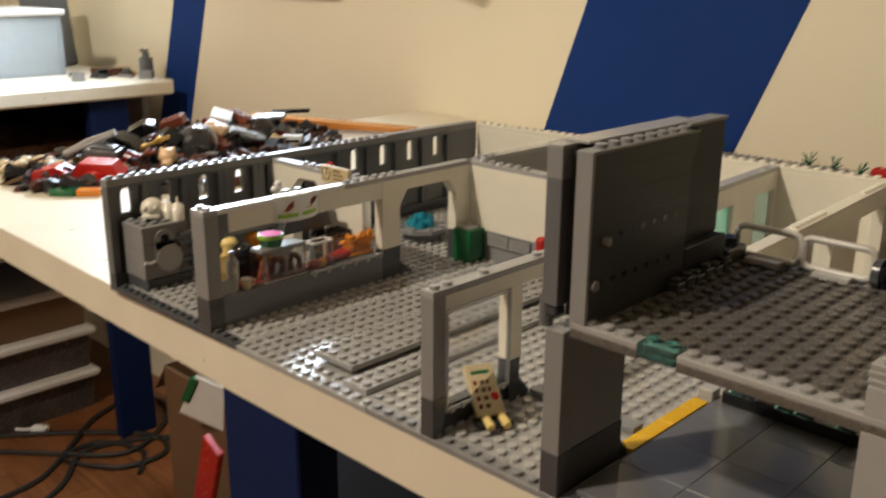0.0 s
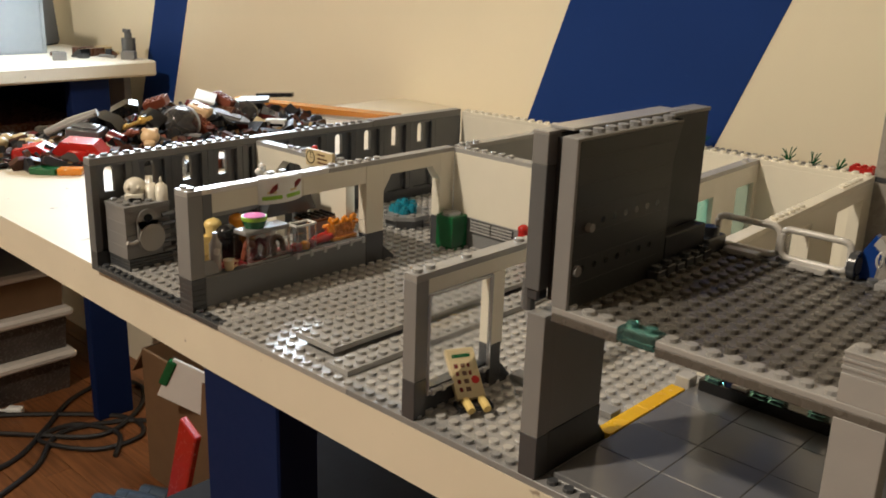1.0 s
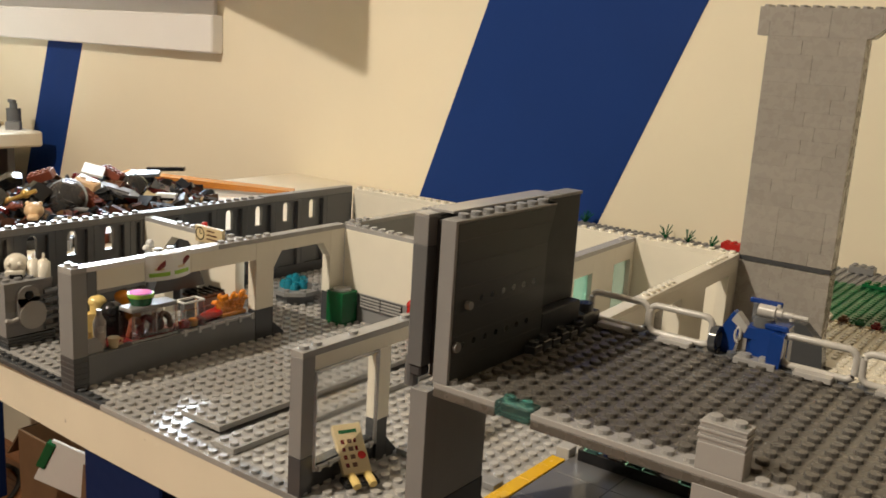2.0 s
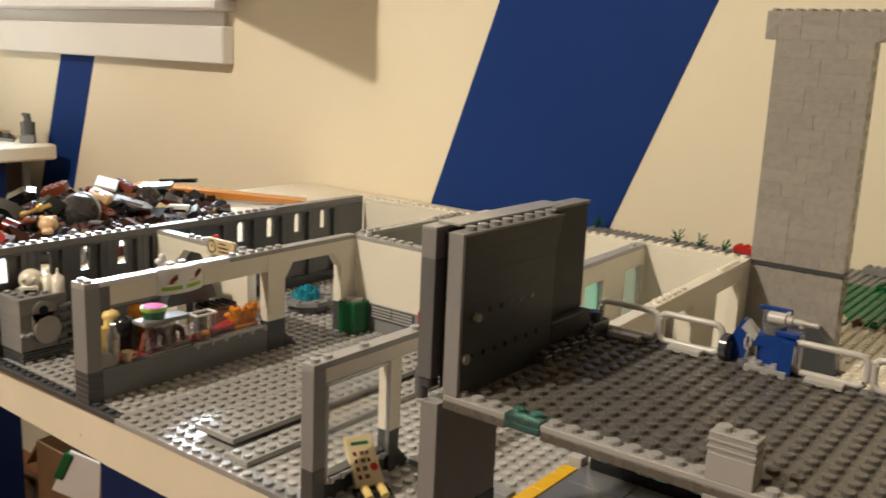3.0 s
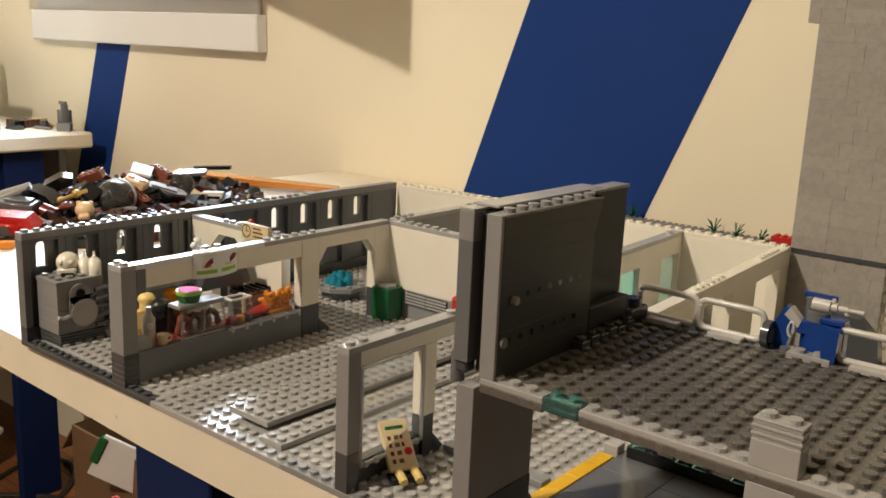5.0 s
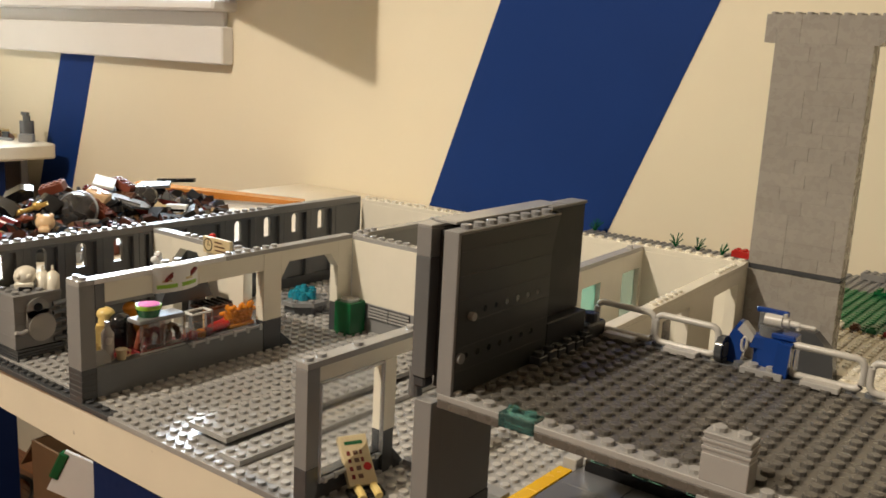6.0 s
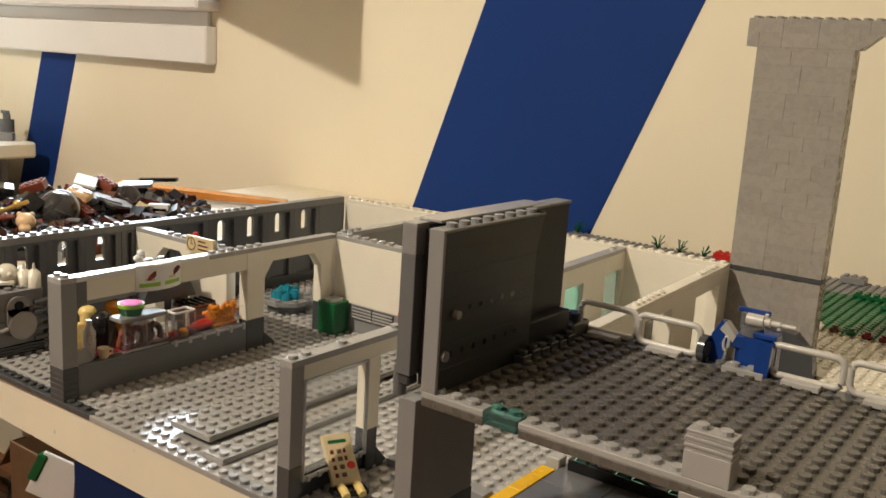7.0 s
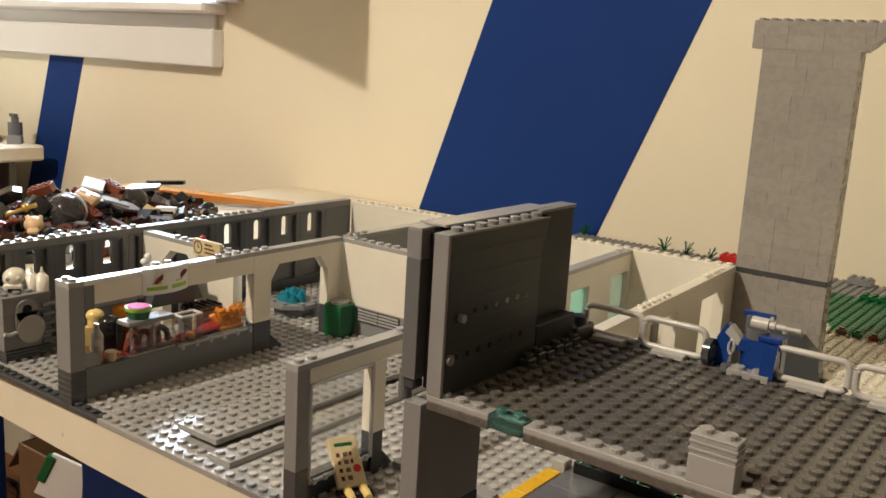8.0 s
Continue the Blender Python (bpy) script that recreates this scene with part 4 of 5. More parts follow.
part("frame", Shape().box(0, 1.24, 0, 0.14, 2.06, 2.24, 0.03).box(0, 1.24, 1.9, 2.04, 2.06, 2.24, 0.03).box(0, 0.14, 0.14, 1.9, 2.06, 2.24, 0.03).box(1.1, 1.24, 0.14, 1.9, 2.06, 2.24, 0.03), PAPER, case2, "pale top frame")
part("pane", Shape().box(1.16, 1.2, 0.14, 1.9, 0.1, 2.06, 0), CLEAR, case2)
for y, mt in ((10.5, RED), (11.3, ORANGE), (11.9, DARK_RED)):
    solid("toy_sauce_pot", Shape().cyl(0, 0, 0, 0.36, 0.5, seg=14, r2=0.42).cyl(0, 0, 0.5, 0.3, 0.12, seg=14), mt, "small round toy pot of sauce", "toy pot", at=(-22.85 - 0.1, y, 2.4), group="sauce pots", smooth=True)
sausage = Shape().tube([(0, -1.0, 0.3), (0.05, -0.6, 0.36), (0.1, 0.0, 0.40), (0.05, 0.6, 0.36), (0, 1.0, 0.46)], 0.3, 10)
solid("toy_sausage", sausage, RED, "bright red toy sausage on the counter", "toy food", at=(-23.2, 13.3, 2.45), smooth=True)
solid("toy_sausage", sausage, RED, "bright red toy sausage on the counter", "toy food", at=(-23.8, 13.7, 2.45), turn=14, smooth=True)

# orange flame bush at the end of the counter
frng = random.Random(21)
flame = Shape().box(-0.5, 0.5, -1.3, 1.3, 0, 0.3, 0.05)
for i in range(9):
    a0 = -1.25 + 2.5 * i / 8
    h = 1.0 + 0.55 * abs(math.sin(i * 2.1))
    tip = (frng.uniform(-0.2, 0.3), a0 * 1.12, 0.25 + h)
    flame.tube([(0, a0 * 0.8, 0.2), (0.1, a0, 0.2 + h * 0.6), tip], 0.2, 7)
    for k in range(4):
        t = 0.35 + 0.2 * k
        q = (tip[0] * t + frng.uniform(-0.3, 0.3), a0 * (0.8 + 0.3 * t) + frng.uniform(-0.25, 0.25), 0.2 + h * t)
        flame.ball(q[0], q[1], q[2], frng.uniform(0.2, 0.32), 0.8, 8, 5)
    flame.ball(tip[0], tip[1], tip[2], 0.2, 1.2, 8, 5)
solid("flame_bush", flame, ORANGE, "bright orange lumpy toy flame plant beside the counter", "toy flame", at=(-23.3, 15.55, 2.45), smooth=True)


def doll(at, mat, label, helmet=False, turn=0, leg=1.5):
    """A small toy figure as one plain mesh."""
    s = Shape().box(-0.75, 0.75, -0.4, 0.4, 0, leg, 0.12).prism([(-0.95, leg), (0.95, leg), (0.7, leg + 1.5), (-0.7, leg + 1.5)], 1, -0.4, 0.4)
    for q in (-1, 1):
        s.tube([(0.85 * q, 0, leg + 1.3), (1.15 * q, -0.2, leg + 0.6), (1.1 * q, -0.6, leg)], 0.22, 8)
    s.cyl(0, 0, leg + 1.5, 0.58, 1.0, seg=14)
    if helmet:
        s.ball(0, 0, leg + 2.0, 0.92, 0.9, 16, 9)
        s.cyl(0, 0, leg + 1.45, 0.95, 0.3, seg=16)
    else:
        s.ball(0, 0.1, leg + 2.35, 0.7, 0.75, 14, 8)
    return solid("toy_figure", s, mat, label, "toy figure", at=at, turn=turn, smooth=True)


doll((-26.2, 4.8, 0.17), PALE_YELLOW, "pale yellow toy figure behind the counter", turn=60, leg=2.4)
doll((-25.3, 5.45, 0.17), BLACK, "glossy black helmeted toy figure by the display case", True, turn=70, leg=2.1)
doll((-27.4, 7.9, 0.17), ORANGE, "orange toy figure behind the helmeted one", turn=70, leg=2.0)
solid("cloudy_bottle", Shape().cyl(0, 0, 0, 0.46, 2.1, seg=16).cyl(0, 0, 2.1, 0.46, 0.5, seg=16, r2=0.2).cyl(0, 0, 2.6, 0.2, 0.4, seg=12), CLOUDY, "cloudy grey toy bottle on the counter", "toy bottle", at=(-22.95, 2.85, 2.4), smooth=True)
solid("toy_screen", Shape().prism([(0, 0), (0.7, 0), (0.25, 0.9), (0, 0.9)], 1, 0, 1.2), TILE_GREY, "small glossy grey toy till screen", "toy screen", at=(-22.95, 1.5, 2.45))
solid("toy_cup", Shape().cyl(0, 0, 0, 0.32, 0.8, seg=12, r2=0.46).tube([(0, 0.4, 0.65), (0, 0.8, 0.5), (0, 0.75, 0.2), (0, 0.35, 0.15)], 0.1, 6), TAN, "tan toy cup on the counter edge", "toy cup", at=(-22.35, 3.6, 2.46), smooth=True)

# curved sign above the serving window
sign = thing("hot_dog_sign", "curved white toy sign with sausage pictures and green bands", "toy sign", at=(-21.8, 5.95, 7.2))
R, HALF = 4.2, 2.05


def bulge(y):
    return math.sqrt(R * R - (y - 2.1) ** 2) - math.sqrt(R * R - HALF * HALF)


def curved(y0, y1, z0, z1, lift, thick, n=10):
    s = Shape()
    for i in range(n):
        a, b = y0 + (y1 - y0) * i / n, y0 + (y1 - y0) * (i + 1) / n
        s.prism([(bulge(a) + lift, a), (bulge(b) + lift, b), (bulge(b) + lift - thick, b), (bulge(a) + lift - thick, a)], 2, z0, z1)
    return s


body = Shape()
for i in range(12):
    a, b = 0.05 + 4.1 * i / 12, 0.05 + 4.1 * (i + 1) / 12
    body.prism([(bulge(a) + 0.05, a), (bulge(b) + 0.05, b), (0, b), (0, a)], 2, 0, 2.0)
part("panel", body, PAPER, sign)
part("green_band", curved(0.3, 1.9, 0.32, 0.62, 0.065, 0.03), LIME, sign, "green printed band")
part("green_band", curved(2.3, 3.9, 0.32, 0.62, 0.065, 0.03), LIME, sign, "green printed band")
for yc in (1.3, 3.3):
    oval = [(yc + 0.62 * math.cos(t) * 0.82 - 0.2 * math.sin(t) * 0.57, 1.22 + 0.62 * math.cos(t) * 0.57 + 0.2 * math.sin(t) * 0.82) for t in [2 * math.pi * q / 14 for q in range(14)]]
    part("sausage_print", Shape().prism(oval, 0, bulge(yc + 0.5) - 0.05, bulge(yc) + 0.085), DARK_RED, sign, "printed red sausage")
    part("bun_print", curved(yc - 0.62, yc + 0.1, 0.8, 0.98, 0.068, 0.03), TAN, sign, "printed bun")
part("stud", Shape().stud(-0.35, 1.5, 2.12).stud(-0.35, 2.6, 2.12), LIGHT_GREY, sign)

clock = thing("clock_plaque", "cream toy plaque with a printed dial on the partition", "toy sign", at=(-28.4, 16.1, 7.95))
part("panel", Shape().box(0, 3.6, -0.28, 0.06, 0, 1.45, 0.04), TAN, clock)
dial = Shape()
for i in range(20):
    t0, t1 = 2 * math.pi * i / 20, 2 * math.pi * (i + 1) / 20
    q = [(0.7 + r * math.cos(t), 0.75 + r * math.sin(t)) for r, t in ((0.5, t0), (0.5, t1), (0.58, t1), (0.58, t0))]
    dial.prism(q, 1, -0.31, -0.27)
part("dial_print", dial, BLACK, clock, "printed black ring")
part("hand_print", Shape().box(0.67, 0.73, -0.31, -0.27, 0.75, 1.2, 0).box(0.7, 1.0, -0.31, -0.27, 0.72, 0.78, 0), BLACK, clock)
for k in range(3):
    part("print_bar", Shape().box(1.6, 3.2 - 0.3 * k, -0.31, -0.27, 0.35 + k * 0.35, 0.48 + k * 0.35, 0), BROWN, clock, "unreadable printed line")
solid("red_lamp_stud", Shape().cyl(0, 0, 0, 0.3, 0.25, seg=12).ball(0, 0, 0.3, 0.3, 0.8, 12, 6), RED, "small red and white round toy piece", "toy piece", at=(-28.2, 16.7, ZW), smooth=True)

flower = Shape()
for a, b, c in ((0, 0, 0), (0.5, 0.25, 0.3), (-0.3, 0.4, 0.55), (0.2, -0.35, 0.6), (0.05, 0.1, 0.95)):
    flower.ball(a, b, 0.35 + c, 0.33, 0.9, 8, 5)
solid("white_flowers", flower, PAPER, "cluster of small white toy flowers", "toy flower", at=(-27.9, 10.7, 7.2), smooth=True)

# ---- oven in the castle room ----
oven = thing("toy_oven", "grey toy brick oven with a round side wheel", "toy oven", at=(-36.1, 1.0, 0.16))
for k in range(4):
    part("course", Shape().box(0, 3.2, 0, 4.0, 1.0 + k, 2.0 + k, 0.025), MID_GREY, oven)
for k in range(4):
    part("rib", Shape().box(0.05, 3.35, 0.05, 4.1, k * 0.25, k * 0.25 + 0.2, 0.03), DARK_GREY, oven)
part("top", Shape().box(-0.05, 3.25, -0.05, 4.05, 5.0, 5.4, 0.03).studs(0, 3, 0, 4, 5.4), MID_GREY, oven)
part("wheel", Shape().cyl(3.2, 2.15, 2.6, 1.15, 0.35, axis=0, seg=24), PALE_GREY, oven, "round grey wheel", smooth=True)
part("arch", Shape().cyl(3.2, 1.85, 4.1, 0.95, 0.25, axis=0, seg=24).box(3.2, 3.45, 0.9, 2.8, 2.6, 4.1, 0.03), LIGHT_GREY, oven, smooth=True)
part("hub", Shape().cyl(3.45, 1.85, 4.3, 0.36, 0.12, axis=0, seg=16), BLACK, oven)
part("lever", Shape().tube([(3.4, 0.9, 2.5), (3.5, 0.3, 2.4), (3.5, -0.1, 2.55)], 0.16, 8), PALE_GREY, oven, smooth=True)
for k in range(5):
    part("pipe", Shape().tube([(3.3, 3.2, 1.3 + k * 0.75), (3.3, 4.6, 1.35 + k * 0.75)], 0.2, 8).cyl(3.3, 4.4, 1.35 + k * 0.75, 0.3, 0.25, axis=1, seg=12), STONE_GREY, oven, smooth=True)
skull = Shape().ball(0, 0, 0.95, 0.95, 0.95, 16, 9).box(-0.5, 0.95, -0.75, 0.75, 0.0, 0.65, 0.15).ball(0.75, -0.4, 1.1, 0.24, 1, 8, 5).ball(0.75, 0.4, 1.1, 0.24, 1, 8, 5)
solid("white_creature_head", skull, WHITE, "rounded cream toy creature head on the oven", "toy head", at=(-35.0, 3.2, 5.56), turn=-40, smooth=True)
for k, (dx, dy) in enumerate(((0, 0), (0.55, 0.55))):
    solid("milk_bottle", Shape().cyl(0, 0, 0, 0.52, 1.15, seg=14).cyl(0, 0, 1.15, 0.52, 0.3, seg=14, r2=0.26).cyl(0, 0, 1.45, 0.14, 0.5, seg=10, r2=0.08), WHITE, "cream toy milk bottle on the oven", "toy bottle", at=(-34.0 + dx, 4.1 + dy, 5.56), group="milk bottles", smooth=True)
solid("dark_tile", Shape().box(0, 0.1, -0.5, 0.5, 0, 0.35, 0.03), BLACK, "small dark tile before the creature head", "toy tile", at=(-34.0, 2.6, 5.56), turn=-40)
solid("grey_barrel", Shape().cyl(0, 0, 0, 0.7, 1.6, seg=16).cyl(0, 0, 1.6, 0.5, 0.2, seg=16), MID_GREY, "small grey toy barrel by the oven", "toy barrel", at=(-34.0, 8.4, 0.16), smooth=True)

# ---- fountain seen through the arch ----
fount = thing("fountain", "toy fountain of aqua domes on a grey octagonal basin", "toy fountain", at=(-28.9, 28.6, 0))
oct_ring = [(2.7 * math.cos(radians(22.5 + 45 * i)), 2.7 * math.sin(radians(22.5 + 45 * i))) for i in range(8)]
part("basin", Shape().prism([(a * 0.75, b * 0.75) for a, b in oct_ring], 2, 0.0, 1.0), STONE_GREY, fount)
part("rim", Shape().prism(oct_ring, 2, 1.0, 1.4), MID_GREY, fount)
rim = Shape()
for a, b in oct_ring:
    rim.stud(a * 0.8, b * 0.8, 1.4)
part("stud", rim, MID_GREY, fount)
for a, b, h in ((0, 0, 1.1), (0.95, 0.1, 0.75), (-0.95, 0.2, 0.75), (0.1, 1.0, 0.75), (0.1, -1.0, 0.8), (0.75, -0.8, 0.5), (-0.75, -0.8, 0.5)):
    part("water_dome", Shape().cyl(a, b, 1.4, 0.48, h, seg=14).cyl(a, b, 1.4 + h, 0.3, 0.22, seg=12), AQUA, fount, smooth=True)

# ---- green bin, red hydrant ----
gbin = thing("green_bin", "square dark green toy bin with round lid", "toy bin", at=(-21.7, 25.55, 0.0))
part("body", Shape().box(0, 2.05, 0, 2.05, 0.25, 3.15, 0.06), GREEN, gbin)
part("foot", Shape().box(-0.05, 2.1, -0.05, 2.1, 0.0, 0.25, 0.04), GREEN, gbin)
part("lid", Shape().cyl(1.02, 1.02, 3.15, 0.85, 0.2, seg=20).cyl(1.02, 1.02, 3.35, 0.5, 0.04, seg=20), LIGHT_GREY, gbin, "round grey lid", smooth=True)
hyd = thing("red_post", "rounded red toy post by the white wall", "toy post", at=(-12.6, 26.9, 0.0))
part("shaft", Shape().cyl(0, 0, 0, 0.45, 3.4, seg=16), RED, hyd, smooth=True)
part("dome", Shape().ball(0, 0, 3.4, 0.5, 0.9, 14, 8), RED, hyd, smooth=True)

# ---- leaning menu board ----
menu = thing("menu_board", "cream toy menu board leaning on black clips", "toy sign", at=(2.5, 3.5, 0.2), turn=63)
lean = Matrix.Rotation(radians(-50), 4, "X")


def leaned(shape):
    shape.v = [tuple(lean @ Vector(p)) for p in shape.v]
    return shape


part("board", leaned(Shape().box(-0.9, 0.9, -0.2, 0.2, 0.55, 3.9, 0.04)), TAN, menu)
part("print_bar", leaned(Shape().box(-0.6, 0.55, -0.215, -0.198, 3.25, 3.48, 0)), GREEN, menu, "green printed heading bar")
for r in range(4):
    for c, (w, mt) in enumerate(((0.22, DARK_RED), (0.3, BROWN), (0.18, DARK_RED))):
        if c == 2 and r < 2:
            continue
        part("print_bar", leaned(Shape().box(-0.62 + c * 0.42, -0.62 + c * 0.42 + w, -0.215, -0.198, 1.0 + r * 0.52, 1.28 + r * 0.52, 0)), mt, menu, "unreadable printed mark")
part("red_print", leaned(Shape().cyl(0.52, -0.215, 1.7, 0.26, 0.018, axis=1, seg=14)), RED, menu, "round red print")
for x in (-0.5, 0.5):
    part("clip", Shape().tube([(x, -0.9, 0.3), (x, -0.5, 0.42), (x, 0.1, 0.5)], 0.26, 8), PALE_YELLOW, menu, "pale yellow clip", smooth=True)
part("foot", Shape().box(-1.1, 1.1, -0.55, 0.6, 0.0, 0.35, 0.08), BLACK, menu, "black foot plate")

# ---- blue gun turret on the deck ----
gun = thing("blue_turret", "blue toy gun turret with a grey barrel", "toy turret", at=(19.0, 14.25, ZD))
part("plate", Shape().box(0.9, 3.2, 0.2, 1.2, 0.02, 0.42, 0.03).stud(1.5, 0.6, 0.42).stud(2.5, 0.6, 0.42), LIGHT_GREY, gun, "grey foot plate")
part("hull", Shape().prism([(1.5, 1.1), (2.7, 0.9), (3.4, 1.5), (3.4, 2.3), (1.4, 2.3), (1.1, 1.6)], 2, 0.3, 2.1), BLUE, gun, "blue six-sided hull")
part("hull_top", Shape().box(2.1, 3.45, 1.0, 2.1, 2.1, 2.45, 0.08), BLUE, gun)
part("hull_step", Shape().box(1.0, 2.1, 1.05, 1.5, 1.3, 2.05, 0.06), BLUE, gun)
part("turntable", Shape().cyl(1.95, 1.6, 2.1, 0.62, 0.5, seg=18), STONE_GREY, gun, "grey turntable", smooth=True)
barrel = Shape().cyl(1.6, 1.5, 3.0, 0.36, 0.95, axis=0, seg=16).cyl(2.55, 1.5, 3.0, 0.26, 0.35, axis=0, seg=16)
barrel.cyl(2.9, 1.5, 3.0, 0.18, 0.55, axis=0, seg=14).cyl(3.45, 1.5, 3.0, 0.13, 0.8, axis=0, seg=12)
part("barrel", barrel, METAL, gun, "grey barrel", smooth=True)
part("sight", Shape().box(2.55, 2.75, 1.42, 1.58, 3.25, 3.5, 0.03).cyl(3.4, 1.5, 2.72, 0.14, 0.16, seg=10), METAL, gun)
part("shield", Shape().box(0.95, 2.75, 1.75, 1.95, 3.25, 3.55, 0.05), BLUE, gun)
part("shield_arm", Shape().box(1.2, 1.5, 1.6, 1.9, 2.3, 3.3, 0.05), STONE_GREY, gun)
part("leg", Shape().prism([(2.55, 0.02), (3.35, 0.02), (3.45, 2.1), (2.75, 2.1)], 1, 0.35, 0.95), BLUE, gun)
part("leg", Shape().prism([(-0.4, 0.02), (0.4, 0.02), (0.75, 2.2), (0.2, 2.6), (-0.3, 1.7)], 1, 1.5, 2.1), BLUE, gun)
part("arm", Shape().prism([(0.3, 2.2), (1.1, 1.6), (1.25, 2.0), (0.6, 2.7)], 1, 1.0, 1.6), PALE_GREY, gun, "grey angled arm")
part("ring", Shape().tube([(0.75 + 0.16 * math.cos(a), 1.0, 1.45 + 0.42 * math.sin(a)) for a in [2 * math.pi * i / 12 for i in range(12)]], 0.07, 6, True), METAL, gun, smooth=True)
wheel = thing("turret_wheel", "dark round toy wheel leaning at the rail", "toy wheel", at=(18.7, 15.4, ZD + 0.1))
part("tyre", Shape().cyl(-0.4, 0, 0.75, 0.8, 0.4, axis=0, seg=20), DARK_GREY, wheel, smooth=True)
part("rim", Shape().cyl(-0.02, 0, 0.75, 0.45, 0.06, axis=0, seg=16), STONE_GREY, wheel, smooth=True)

# ---- details of the terrain ----
trng = random.Random(5)


def tuft(x, y, n=9):
    s = Shape()
    for i in range(n):
        a, l = trng.uniform(0, 6.28), trng.uniform(0.5, 1.2)
        h = trng.uniform(0.9, 2.2)
        s.tube([(0, 0, 0), (0.45 * l * math.cos(a), 0.45 * l * math.sin(a), h * 0.6), (l * math.cos(a), l * math.sin(a), h)], 0.08, 5)
    return solid("grass_tuft", s, GREEN, "spiky dark green toy grass tuft", "toy plant", at=(x, y, 0.45), group="grass tufts", smooth=True)


for x, y in ((-16.1, 90.2), (-8.8, 88.8), (-12.6, 89.6), (-29.7, 91.0)):
    tuft(x, y)
rb = Shape().box(0, 3, 0, 2, 0, 0.9, 0.03)
for i in range(3):
    for j in range(2):
        rb.stud(i + 0.5, j + 0.5, 0.9)
solid("red_brick", rb, RED, "red toy brick at the back of the board", "toy brick", at=(-7.6, 89.3, 0.6))
gb = Shape().box(0, 3, 0, 2, 0, 0.8, 0.03).studs(0, 3, 0, 2, 0.8)
solid("grey_plate", gb, MID_GREY, "loose grey toy plate on the board", "toy plate", at=(9.3, 89.3, 0.6))
for x, y, m in ((12.6, 81.9, GREEN), (22.6, 70.8, GREEN), (16.5, 78.0, LAWN)):
    solid("green_plate", Shape().box(0, 4, 0, 2, 0, 0.4, 0.03).studs(0, 4, 0, 2, 0.4), m, "loose green toy plate on the lawn", "toy plate", at=(x, y, 0.6), group="lawn plates")
for i in range(22):
    solid("edge_stone", Shape().box(0, 0.95, 0, 0.95, 0, 0.5, 0.1).stud(0.47, 0.47, 0.5), (TAN, BROWN, WHITE, DARK_RED, LAWN)[trng.randrange(5)], "small mixed coloured toy stone along the lawn", "toy stone", at=(9.8 + i * 1.6, 63.0 + trng.uniform(-0.1, 0.1), 0.6), group="lawn edge stones")

# ---- the pile of loose parts on the table ----
heap_mat = material("mixed_parts", (0.2, 0.15, 0.1), 0.42, ior=1.35)
hn, hk = heap_mat.node_tree.nodes, heap_mat.node_tree.links
isl = hn.new("ShaderNodeNewGeometry")
ramp = hn.new("ShaderNodeValToRGB")
ramp.color_ramp.interpolation = "CONSTANT"
stops = ((0.0, (0.010, 0.010, 0.012)), (0.30, (0.07, 0.026, 0.015)), (0.50, (0.035, 0.035, 0.04)), (0.64, (0.10, 0.012, 0.010)), (0.76, (0.10, 0.05, 0.02)), (0.86, (0.012, 0.03, 0.06)), (0.93, (0.12, 0.115, 0.11)), (0.975, (0.42, 0.30, 0.16)))
while len(ramp.color_ramp.elements) < len(stops):
    ramp.color_ramp.elements.new(0.5)
for e, (p, c) in zip(ramp.color_ramp.elements, stops):
    e.position, e.color = p, (*c, 1)
hk.new(isl.outputs["Random Per Island"], ramp.inputs["Fac"])
hk.new(ramp.outputs["Color"], hn["Principled BSDF"].inputs["Base Color"])
prng = random.Random(8)


def heap_height(x, y):
    a = math.exp(-(((x + 86) / 9) ** 2 + ((y - 39) / 10) ** 2))
    b = 0.8 * math.exp(-(((x + 84) / 8) ** 2 + ((y - 26) / 7) ** 2))
    c = 0.28 * math.exp(-(((x + 84) / 9) ** 2 + ((y - 15) / 7) ** 2))
    d = 0.75 * math.exp(-(((x + 87) / 8) ** 2 + ((y - 51) / 7) ** 2))
    return 4.4 * max(a, b, c, d)


def turned(shape, at, e):
    m = Matrix.Translation(at) @ Euler(e).to_matrix().to_4x4()
    for q in shape.knobs:
        shape.knob(*q)
    shape.knobs = []
    shape.v = [tuple(m @ Vector(p)) for p in shape.v]
    return shape


